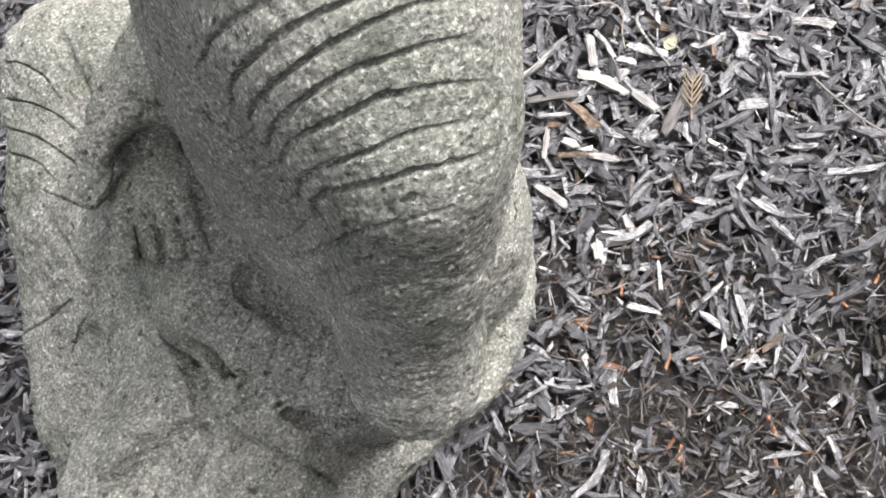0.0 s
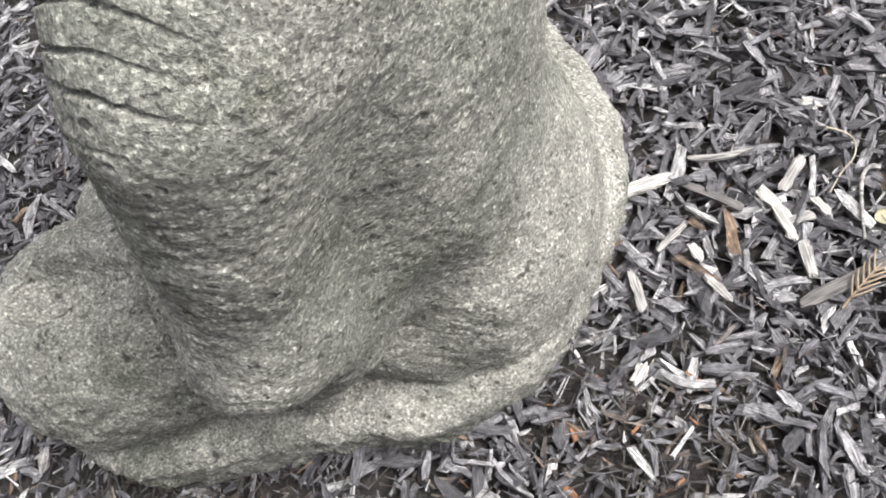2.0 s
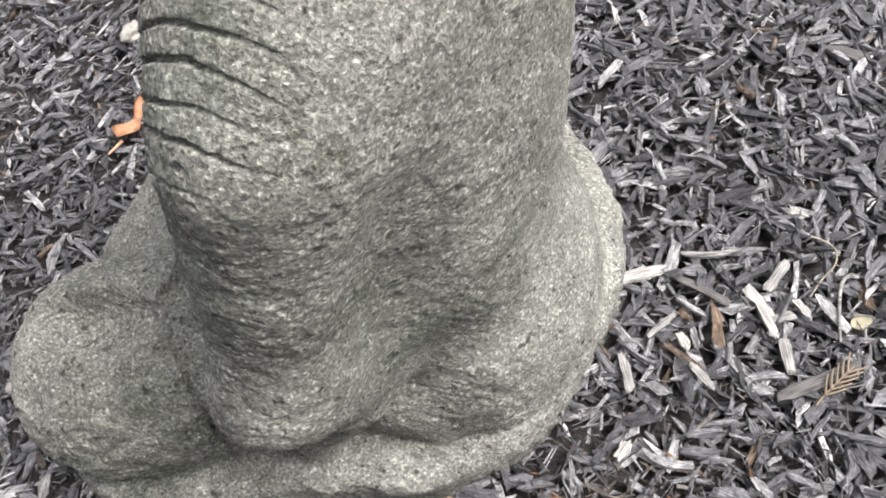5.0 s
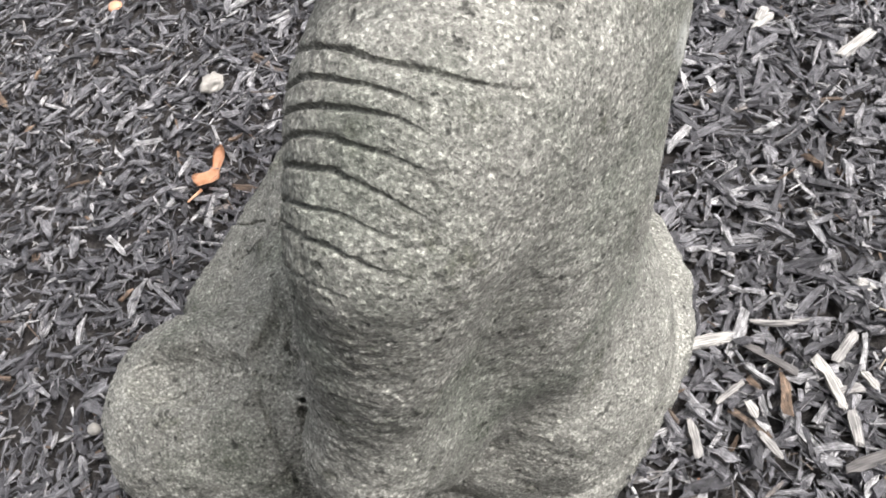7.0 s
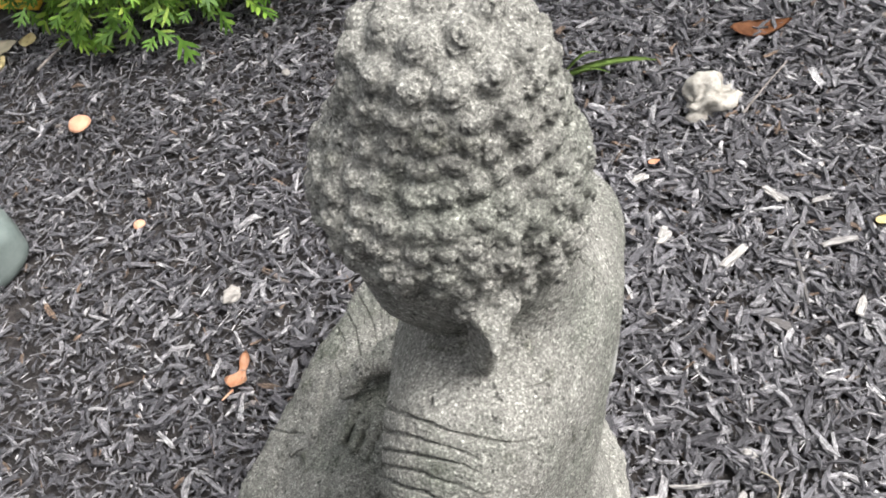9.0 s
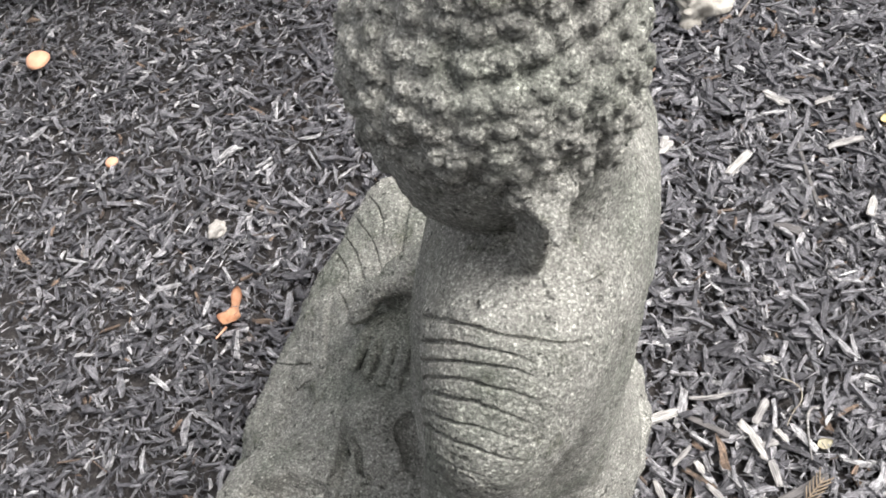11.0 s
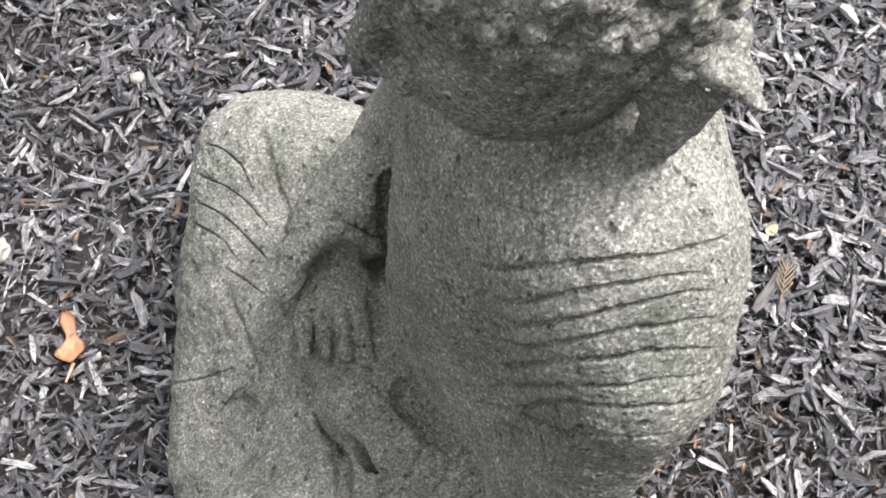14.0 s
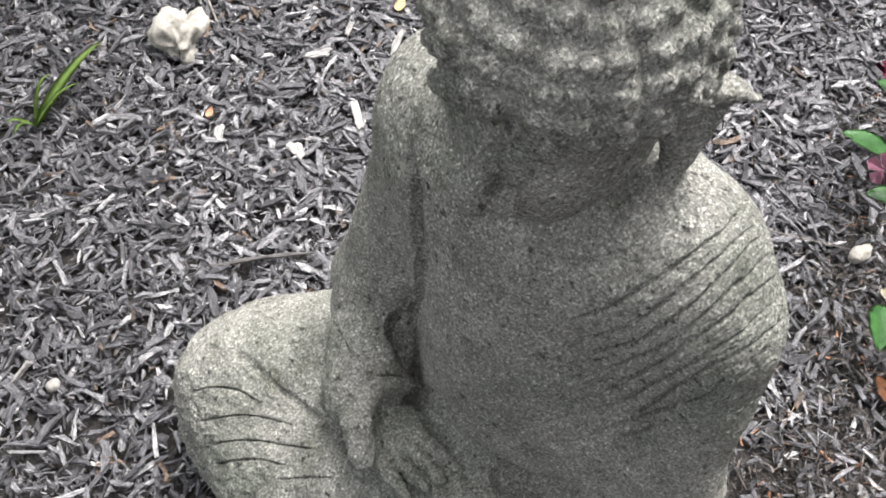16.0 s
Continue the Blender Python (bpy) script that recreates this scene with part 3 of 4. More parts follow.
    groove(body, [(0.0053, -0.1074, 0.1590), (0.0099, -0.1194, 0.1550), (0.0148, -0.1336, 0.1528), (0.0197, -0.1474, 0.1523)], 0.0105, 0.0095)
    crease(body, [(-0.009, 0.127, 0.143), (-0.0153, 0.100, 0.150), (-0.021, 0.063, 0.1455), (-0.0234, 0.0305, 0.1396), (-0.030, -0.002, 0.139)], 0.004, 0.0045)
    for fold in (
        [(-0.062, 0.126, 0.125), (-0.0503, 0.1076, 0.1396), (-0.0404, 0.0862, 0.1413), (-0.039, 0.0626, 0.140)],
        [(-0.0768, 0.1126, 0.111), (-0.0573, 0.0818, 0.133), (-0.0426, 0.0585, 0.140), (-0.0305, 0.0351, 0.139)],
        [(-0.0847, 0.0997, 0.101), (-0.0629, 0.0629, 0.130), (-0.0485, 0.0339, 0.136), (-0.0403, 0.0063, 0.138)],
        [(-0.091, 0.089, 0.090), (-0.0726, 0.0536, 0.123), (-0.0604, 0.0216, 0.131)],
        [(-0.0749, 0.0294, 0.1227), (-0.0616, 0.0084, 0.132), (-0.0503, -0.0141, 0.1375)],
        [(-0.1364, -0.0148, 0.0405), (-0.1087, -0.0346, 0.0992), (-0.0872, -0.0425, 0.115)],
        [(-0.100, -0.088, 0.109), (-0.0781, -0.0767, 0.1213), (-0.066, -0.0676, 0.127)],
        [(-0.118, -0.060, 0.085), (-0.100, -0.055, 0.105), (-0.088, -0.056, 0.115)],
        [(0.031, 0.050, 0.185), (0.023, 0.032, 0.191), (0.0115, 0.0118, 0.191)],
        [(-0.012, -0.002, 0.187), (0.0074, -0.007, 0.190), (0.020, -0.015, 0.176), (0.0273, -0.022, 0.150)],
    ):
        crease(body, fold, 0.0011, 0.0026, 0.2)
    crease(body, [(-0.0795, 0.0163, 0.1218), (-0.0745, -0.014, 0.1265), (-0.0755, -0.038, 0.124), (-0.0778, -0.065, 0.121)], 0.0045, 0.005)
    # sunken cloth over the near thigh
    for fold in (
        [(-0.118, -0.178, 0.108), (-0.100, -0.172, 0.118), (-0.084, -0.160, 0.122)],
        [(-0.104, -0.182, 0.100), (-0.092, -0.176, 0.112), (-0.080, -0.166, 0.118)],
        [(-0.092, -0.186, 0.095), (-0.082, -0.180, 0.108), (-0.072, -0.168, 0.114)],
        [(-0.078, -0.188, 0.090), (-0.070, -0.180, 0.104), (-0.064, -0.168, 0.110)],
    ):
        crease(body, fold, 0.0015, 0.0022)
    # wrinkles of the near forearm's sleeve
    for fold in (
        [(-0.030, -0.112, 0.163), (-0.018, -0.104, 0.163), (-0.0025, -0.1042, 0.159)],
        [(-0.026, -0.126, 0.158), (-0.010, -0.120, 0.160), (0.004, -0.114, 0.156)],
        [(-0.020, -0.140, 0.150), (-0.006, -0.134, 0.158), (0.008, -0.124, 0.155)],
        [(-0.012, -0.154, 0.140), (0.002, -0.148, 0.153), (0.014, -0.138, 0.156)],
        [(-0.004, -0.170, 0.130), (0.008, -0.166, 0.145), (0.020, -0.158, 0.160)],
        [(0.006, -0.188, 0.120), (0.016, -0.186, 0.140), (0.026, -0.180, 0.160)],
    ):
        crease(body, fold, 0.0011, 0.0012)
    # the sleeve's hem against the thigh
    crease(body, [(-0.0431, -0.1295, 0.143), (-0.0436, -0.145, 0.123), (-0.0343, -0.1643, 0.110), (-0.029, -0.1826, 0.085), (-0.0249, -0.1937, 0.045)], 0.0016, 0.004)
    return body


statue_verts, statue_quads = surface(statue_body())
statue = refined("buddha_statue", statue_verts, statue_quads, STONE)
tagged(statue, "weathered grey cast-stone seated Buddha statue standing on bark mulch", "statue")


# ---- ground ----
def mound(x, y):
    return 0.004 * np.sin(3.1 * x + 1.0) * np.cos(2.7 * y) + 0.003 * np.sin(9 * x + 5 * y)


def ground_sheet():
    near = np.linspace(-2.5, 2.5, 141)
    far = np.geomspace(0.2, 400, 26)
    line = np.concatenate([-2.5 - far[::-1], near, 2.5 + far])
    x, y = np.meshgrid(line, line, indexing="ij")
    fade = np.clip(3 - np.hypot(x, y), 0, 1)
    verts = np.stack([x, y, mound(x, y) * fade - 0.012], -1).reshape(-1, 3)
    n = len(line)
    i = np.arange(n * n).reshape(n, n)
    quads = np.stack([i[:-1, :-1], i[1:, :-1], i[1:, 1:], i[:-1, 1:]], -1).reshape(-1, 4)
    return mesh_from_arrays("ground", verts, quads, SOIL, True)


def added_sky_block():
    """A plain dark wall, added unseen behind the camera to block low sky light."""
    bm = bmesh.new()
    bmesh.ops.create_cube(bm, size=1)
    bmesh.ops.scale(bm, verts=bm.verts, vec=(9.0, 0.2, 1.5))
    bmesh.ops.translate(bm, verts=bm.verts, vec=(0.0, -1.5, 0.7))
    bmesh.ops.bevel(bm, geom=bm.edges[:], offset=0.01, segments=2, affect="EDGES")
    return part("unseen_sky_block", bm, plain_material("sky_block_dark", (0.07, 0.066, 0.062), (0.13, 0.125, 0.118), 8, 0.9, 0.004, 0.6))


tagged(added_sky_block(), "added unseen dark wall that blocks low sky light", "wall", kind="structure")
ground = tagged(new("ground", ground_sheet()), "dark soil and fine bark mulch of a garden bed", "ground", kind="structure")


def front_darkening(x, y):
    """Fine brown bark before the statue, its colour darkened for shade: 0 to 1."""
    edge = -0.215 + 0.025 * np.sin(11 * x + 2) + 0.018 * np.sin(27 * x + 9 * y)
    front = np.clip((edge - y) / 0.06, 0, 1)
    side = np.clip(1.25 - np.hypot((x - 0.215) / 0.085, (y + 0.205) / 0.06), 0, 1)
    return np.maximum(front, side)


def chips(count, reach, length, width, thick, lift, tilt, coarse, sections, darkened, seed):
    """Points, faces and grain of many split wood chips strewn over the bed. coarse: how far they keep to the coarser
    side of the bed; darkened: how far they keep to (or, below 0, out of) its fine brown front, coloured darker for
    shade.
    """
    r = np.random.default_rng(seed)
    ang, rad = r.uniform(0, 2 * np.pi, count), reach * np.sqrt(r.uniform(0, 1, count))
    cx, cy = 0.05 + rad * np.cos(ang), 0.15 + rad * np.sin(ang)
    keep = r.uniform(0, 1, count) < 1 - coarse * np.clip(0.55 - 1.1 * cx, 0, 1)
    dark_front = front_darkening(cx, cy)
    keep &= r.uniform(0, 1, count) < (1 - darkened * (1 - dark_front) if darkened > 0 else 1 + darkened * dark_front)
    keep &= np.hypot(cx - 0.0, cy + 0.03) > 0.10
    cx, cy = cx[keep], cy[keep]
    count = len(cx)
    L = np.exp(r.uniform(np.log(length[0]), np.log(length[1]), count)) / 2
    W = np.minimum(np.exp(r.uniform(np.log(width[0]), np.log(width[1]), count)), L * 0.9) / 2
    T = r.uniform(*thick, count) / 2
    ring = np.array([(-1, -1), (1, -1), (1, 1), (-1, 1)], float)
    v = np.zeros((count, sections, 4, 3))
    bend, arch, twist = r.normal(0, 0.14, count), r.normal(0, 0.07, count), r.normal(0, 0.22, count)
    for k, along in enumerate(np.linspace(-1, 1, sections)):
        end = abs(along) > 0.9
        taper = r.uniform(0.12, 1.1, count) if end else r.uniform(0.75, 1.15, count)
        skew = r.normal(0, 0.5, (count, 4)) * W[:, None] * (1.6 if end else 0.3)
        side = ring[None, :, 0] * (W * taper)[:, None] * r.uniform(0.7, 1.2, (count, 4)) + (bend * L * (1 - along * along))[:, None]
        high = ring[None, :, 1] * (T * r.uniform(0.5, 1.1, count))[:, None] + r.normal(0, 0.3, (count, 4)) * T[:, None]
        turn = (twist * along)[:, None]
        v[:, k, :, 0] = along * L[:, None] + skew + (0 if end else 1) * (r.uniform(-0.3, 0.3, count) * L)[:, None]
        v[:, k, :, 1] = side * np.cos(turn) - high * np.sin(turn)
        v[:, k, :, 2] = side * np.sin(turn) + high * np.cos(turn) + (arch * L * (1 - along * along))[:, None]
    grain = np.stack([v[..., 0] + r.uniform(0, 9, count)[:, None, None], v[..., 1] + 0.6 * v[..., 2] + r.uniform(0, 9, count)[:, None, None]], -1).reshape(-1, 2)
    yaw, pitch, roll = r.uniform(0, 2 * np.pi, count), r.normal(0, tilt, count), r.normal(0, tilt * 2.2, count)
    cr, sr = np.cos(roll)[:, None, None], np.sin(roll)[:, None, None]
    y, z = v[..., 1] * cr - v[..., 2] * sr, v[..., 1] * sr + v[..., 2] * cr
    cp, sp = np.cos(pitch)[:, None, None], np.sin(pitch)[:, None, None]
    x, z = v[..., 0] * cp - z * sp, v[..., 0] * sp + z * cp
    cw, sw = np.cos(yaw)[:, None, None], np.sin(yaw)[:, None, None]
    x, y = x * cw - y * sw, x * sw + y * cw
    z = z + (mound(cx, cy) + r.uniform(*lift, count))[:, None, None]
    verts = np.stack([x + cx[:, None, None], y + cy[:, None, None], z], -1).reshape(-1, 3)
    top = 4 * (sections - 1)
    q = [[4 * k + e, 4 * k + (e + 1) % 4, 4 * k + 4 + (e + 1) % 4, 4 * k + 4 + e] for k in range(sections - 1) for e in range(4)]
    q += [[3, 2, 1, 0], [top, top + 1, top + 2, top + 3]]
    quads = (np.array(q)[None] + 4 * sections * np.arange(count)[:, None, None]).reshape(-1, 4)
    return verts, quads, grain


def mulch(name, label, material, seed, *groups):
    vs, qs, us, n = [], [], [], 0
    for k, g in enumerate(groups):
        v, q, u = chips(*g, seed + k)
        vs.append(v)
        qs.append(q + n)
        us.append(u)
        n += len(v)
    ob = new(name, mesh_from_arrays(name, np.concatenate(vs), np.concatenate(qs), material, False, np.concatenate(us)))
    return tagged(ob, label, "mulch", kind="stuff")


mulch("bark_mulch", "dark and silvery weathered bark mulch chips covering the bed", CHIP, 11,
      (21000, 0.85, (0.013, 0.034), (0.003, 0.0080), (0.0020, 0.0048), (-0.007, 0.006), 0.16, 0.92, 4, -0.85),
      (36000, 0.9, (0.008, 0.022), (0.0022, 0.0058), (0.0012, 0.003), (-0.008, 0.004), 0.18, 0.45, 3, -0.65),
      (36000, 0.85, (0.004, 0.012), (0.0012, 0.0040), (0.0006, 0.0018), (-0.005, 0.005), 0.24, 0.0, 2, -0.5),
      (20000, 0.9, (0.006, 0.024), (0.0006, 0.0014), (0.0006, 0.0012), (-0.004, 0.006), 0.18, 0.0, 2, -0.3),
      (9000, 2.0, (0.012, 0.035), (0.003, 0.008), (0.002, 0.004), (-0.011, 0.003), 0.10, 0.0, 2, 0.0))
mulch("fine_bark_mulch", "fine brown bark crumbs, coloured darker for shade, in front of the statue", FRONT_BARK, 41,
      (60000, 0.75, (0.004, 0.013), (0.0012, 0.0042), (0.0008, 0.0022), (-0.007, 0.003), 0.22, 0.0, 2, 1.0),
      (14000, 0.75, (0.006, 0.024), (0.0006, 0.0016), (0.0006, 0.0012), (-0.004, 0.005), 0.18, 0.0, 2, 1.0))


# ---- single things lying on the bed ----
def place_on_bed(ob, x, y, z=0.0, turn=0.0):
    ob.matrix_world = pose(x, y, z + float(mound(x, y)), 0, 0, turn)
    return ob


def splinter(name, length, width, thick, material, rng, sections=7, warp=0.08):
    """A split chip of wood with ragged tapered ends and a slight bow."""
    bm = bmesh.new()
    rings = []
    bow = rng.normal(0, warp)
    for k in range(sections):
        u = k / (sections - 1) * 2 - 1
        w = width / 2 * (1 - rng.uniform(0.15, 0.6) * abs(u) ** 5) * rng.uniform(0.75, 1.15)
        h = thick / 2 * (1 - 0.5 * abs(u) ** 4) * rng.uniform(0.8, 1.15)
        o = bow * length * (1 - u * u) * 0.5
        ring = []
        for c, d in ((-1, -0.7), (0.1, -1), (1, -0.6), (0.9, 0.6), (-0.1, 1), (-0.95, 0.7)):
            ring.append(bm.verts.new((u * length / 2 + rng.normal(0, width * 0.22), c * w + o, thick / 2 + d * h)))
        rings.append(ring)
    for p, q in zip(rings, rings[1:]):
        for j in range(6):
            bm.faces.new((p[j], p[(j + 1) % 6], q[(j + 1) % 6], q[j]))
    bm.faces.new(rings[0][::-1])
    bm.faces.new(rings[-1])
    bmesh.ops.recalc_face_normals(bm, faces=bm.faces)
    return part(name, bm, material, smooth=False)


def fibre_material(name, dark, light):
    m, t, b = node_material(name, 0.7)
    c = t.nodes.new("ShaderNodeTexCoord")
    mp = t.nodes.new("ShaderNodeMapping")
    mp.inputs["Scale"].default_value = (60, 700, 700)
    t.links.new(c.outputs["Object"], mp.inputs["Vector"])
    n = t.nodes.new("ShaderNodeTexNoise")
    n.inputs["Scale"].default_value, n.inputs["Detail"].default_value = 1.0, 5
    t.links.new(mp.outputs["Vector"], n.inputs["Vector"])
    t.links.new(ramp(t, n.outputs["Fac"], [(0.3, dark), (0.65, light)]), b.inputs["Base Color"])
    bump(t, b, n.outputs["Fac"], 0.7, 0.0015)
    return m


WOOD = {
    "pale": fibre_material("bleached_wood", (0.07, 0.066, 0.065), (0.46, 0.44, 0.42)),
    "grey": fibre_material("silver_wood", (0.05, 0.047, 0.048), (0.32, 0.305, 0.295)),
    "dark": fibre_material("dark_bark", (0.03, 0.028, 0.028), (0.13, 0.12, 0.118)),
}
wood_rng = np.random.default_rng(3)
CHIPS = {
    "pale": ((0.276, -0.070, -63, 0.036, 0.0082), (0.201, -0.049, 19, 0.028, 0.0105), (0.300, -0.064, -52, 0.013, 0.0053), (0.298, 0.005, -31, 0.010, 0.0070),
             (0.297, 0.226, 49, 0.035, 0.0110), (0.416, 0.171, 71, 0.020, 0.0086), (0.227, 0.248, 52, 0.020, 0.0088), (0.342, 0.313, -47, 0.024, 0.0089),
             (0.225, 0.255, -107, 0.016, 0.0083), (0.230, -0.093, -56, 0.011, 0.0065), (0.198, -0.167, 60, 0.011, 0.0075), (0.201, 0.332, 34, 0.016, 0.0093)),
    "grey": ((0.245, -0.028, 8, 0.036, 0.0042), (0.242, -0.116, -47, 0.019, 0.0058), (0.287, -0.074, 23, 0.018, 0.0067), (0.286, -0.043, -119, 0.024, 0.0072),
             (0.291, -0.097, 102, 0.022, 0.0076), (0.216, -0.084, 47, 0.024, 0.0042), (0.404, 0.248, 16, 0.036, 0.0077), (0.392, 0.304, 18, 0.020, 0.0066),
             (0.348, 0.309, -30, 0.020, 0.0066), (0.518, -0.062, -30, 0.050, 0.0080), (0.196, -0.118, -73, 0.024, 0.0066)),
    "dark": ((0.106, 0.198, -48, 0.093, 0.0036), (0.309, -0.112, 29, 0.055, 0.0078), (0.362, 0.210, -84, 0.081, 0.0040), (0.242, -0.058, -28, 0.036, 0.0062), (0.335, 0.146, -19, 0.026, 0.0096)),
}
WORDS = {"pale": "bleached pale split wood chip lying on dark bark mulch", "grey": "silver-grey weathered wood chip lying on the mulch",
         "dark": "long dark bark sliver lying on the mulch"}
for tone, rows in CHIPS.items():
    for x, y, turn, length, width in rows:
        chip = splinter("wood_chip", length, width, 0.0035, WOOD[tone], wood_rng)
        place_on_bed(tagged(chip, WORDS[tone], "wood chip", "distinct wood chips"), x, y, 0.0045, turn)


def rock(name, size, material, seed, rough=0.25, squash=0.75, detail=4, flat=0.0):
    bm = bmesh.new()
    bmesh.ops.create_icosphere(bm, subdivisions=detail, radius=1)
    off = Vector((seed * 3.7, seed * 1.3, seed * 2.1))
    for v in bm.verts:
        d = v.co.normalized()
        n = noise.fractal(d * 1.1 + off, 1.0, 2.0, 4)
        facet = max(0.0, d.dot(Vector((0.5, -0.4, 0.75)).normalized()) - 0.72)
        r = 1 + rough * n - flat * facet
        v.co = Vector((d.x * r * size[0] / 2, d.y * r * size[1] / 2, (d.z * squash + 0.35) * r * size[2]))
    return part(name, bm, material)


SLATE = plain_material("green_grey_fieldstone", (0.10, 0.125, 0.118), (0.17, 0.20, 0.19), 26, 0.75, 0.004, 0.4)
DROP = plain_material("white_droppings", (0.6, 0.6, 0.58), (0.8, 0.8, 0.78), 200)
LIME = plain_material("pale_limestone", (0.27, 0.25, 0.22), (0.52, 0.49, 0.44), 90, 0.9, 0.004, 0.9)
PEBBLE = plain_material("beige_pebble", (0.22, 0.205, 0.19), (0.38, 0.36, 0.335), 90, 0.7)


def slab_stone(name, axis, half, low, high, seed):
    """A long rounded field stone with a flat worn top."""
    bm = bmesh.new()
    bmesh.ops.create_icosphere(bm, subdivisions=5, radius=1)
    off = Vector((seed, seed * 2.3, seed * 0.7))
    for v in bm.verts:
        d = v.co.normalized()
        p = Vector((math.copysign(abs(d.x) ** 0.62, d.x) * axis, math.copysign(abs(d.y) ** 0.62, d.y) * half, 0))
        p.z = low + (high - low) * (0.5 + 0.5 * math.copysign(abs(d.z) ** 0.5, d.z))
        n = noise.fractal(p * 9 + off, 1.0, 2.0, 4)
        n2 = noise.noise(p * 5 + off)
        v.co = p * (1 + 0.05 * n) + Vector((0, 0, 0.012 * n2 + 0.003 * n))
    return part(name, bm, SLATE)


boulder = slab_stone("field_stone", 0.135, 0.062, -0.02, 0.075, 1.0)
boulder.matrix_world = pose(-0.632, 0.155, 0, 0, 0, 43)
tagged(boulder, "smooth green-grey field stone spotted with white droppings", "stone", "edging stones")
for x, y, r in ((-0.03, 0.0, 0.009), (0.02, 0.012, 0.005), (0.035, -0.004, 0.006), (-0.06, -0.014, 0.006), (0.08, 0.004, 0.004), (-0.085, 0.02, 0.005)):
    bm = bmesh.new()
    bmesh.ops.create_icosphere(bm, subdivisions=2, radius=r)
    for v in bm.verts:
        v.co = Vector((v.co.x * 1.4, v.co.y * 0.8, v.co.z * 0.18 + 0.0735 + 0.02 * noise.noise(v.co * 90) * 0.05))
    bmesh.ops.translate(bm, verts=bm.verts, vec=(x, y, 0))
    part("dropping", bm, DROP, boulder, "white bird dropping")
boulder_far = slab_stone("field_stone", 0.15, 0.10, -0.02, 0.14, 4.0)
boulder_far.matrix_world = pose(-0.92, 0.56, 0, 0, 0, 75)
tagged(boulder_far, "large green-grey field stone edging the bed beside the shrub", "stone", "edging stones")
boulder_low = slab_stone("field_stone", 0.045, 0.03, -0.02, 0.014, 7.0)
boulder_low.matrix_world = pose(-0.63, 0.022, 0, 0, 0, 20)
tagged(boulder_low, "low green-grey field stone half sunk in mulch", "stone", "edging stones")

place_on_bed(tagged(rock("white_rock", (0.060, 0.042, 0.024), LIME, 2.0, 0.75), "rough pale limestone lump on the mulch", "rock"), 0.277, 0.447, 0.004, 20)
place_on_bed(tagged(rock("pebble", (0.023, 0.017, 0.011), PEBBLE, 5.0, 0.5, detail=4, flat=0.8), "rounded beige pebble on the mulch", "pebble", "loose pebbles"), -0.243, 0.167, 0.003, 60)
place_on_bed(tagged(rock("pebble", (0.010, 0.009, 0.006), PEBBLE, 7.0, 0.15, detail=3), "small round pale pebble on the mulch", "pebble", "loose pebbles"), -0.222, -0.164, 0.003)
for x, y, sz in ((0.683, 0.035, 0.017), (0.725, -0.025, 0.018), (-0.093, 0.275, 0.013), (-0.256, 0.512, 0.012)):
    p = rock("pebble", (sz, sz * 0.85, sz * 0.5), PEBBLE, 11.0 + x, 0.15, detail=3)
    place_on_bed(tagged(p, "small round pale pebble on the mulch", "pebble", "loose pebbles"), x, y, 0.003)
place_on_bed(tagged(rock("pebble", (0.026, 0.015, 0.011), LIME, 3.0, 0.25, detail=3), "long pale broken pebble near the flowers", "pebble", "loose pebbles"), 0.420, -0.272, 0.004, -30)


# ---- fallen leaves, mushrooms, twigs ----
def leaf(name, length, width, material, rng, curl=0.3, fold=0.25, lobes=0, thick=0.0006):
    """A thin dry or fresh leaf blade, curled along and folded across, with a midrib."""
    bm = bmesh.new()
    nu, nv = 14, 6
    grid = []
    for i in range(nu + 1):
        u = i / nu
        w = math.sin(math.pi * min(1.0, u ** 0.8 * 0.97 + 0.02)) ** 0.8 * width / 2
        if lobes:
            w *= 0.72 + 0.38 * math.sin(u * math.pi * 2 * lobes)
        row = []
        for j in range(-nv // 2, nv // 2 + 1):
            c = j / (nv / 2)
            x = (u - 0.5) * length
            y = c * w
            z = fold * abs(y) + curl * length * (u - 0.5) ** 2 * 1.6 + rng.normal(0, width * 0.012)
            row.append(bm.verts.new((x, y, z)))
        grid.append(row)
    for p, q in zip(grid, grid[1:]):
        for j in range(nv):
            bm.faces.new((p[j], q[j], q[j + 1], p[j + 1]))
    bmesh.ops.solidify(bm, geom=bm.faces[:], thickness=thick)
    low = min(v.co.z for v in bm.verts)
    bmesh.ops.translate(bm, verts=bm.verts, vec=(0, 0, -low))
    return part(name, bm, material)


def tube(name, points, radius, material, parent=None, tip=0.5):
    cu = bpy.data.curves.new(name, "CURVE")
    cu.dimensions, cu.bevel_depth, cu.bevel_resolution, cu.resolution_u = "3D", radius, 2, 4
    sp = cu.splines.new("NURBS")
    sp.points.add(len(points) - 1)
    sp.use_endpoint_u, sp.order_u = True, 3
    for k, p in enumerate(points):
        sp.points[k].co = (*p, 1)
        sp.points[k].radius = 1 + (tip - 1) * k / (len(points) - 1)
    tmp = bpy.data.objects.new(name, cu)
    me = bpy.data.meshes.new_from_object(tmp)
    bpy.data.objects.remove(tmp)
    me.materials.clear()
    me.materials.append(material)
    for p in me.polygons:
        p.use_smooth = True
    ob = new(name, me)
    ob.parent = parent
    return ob


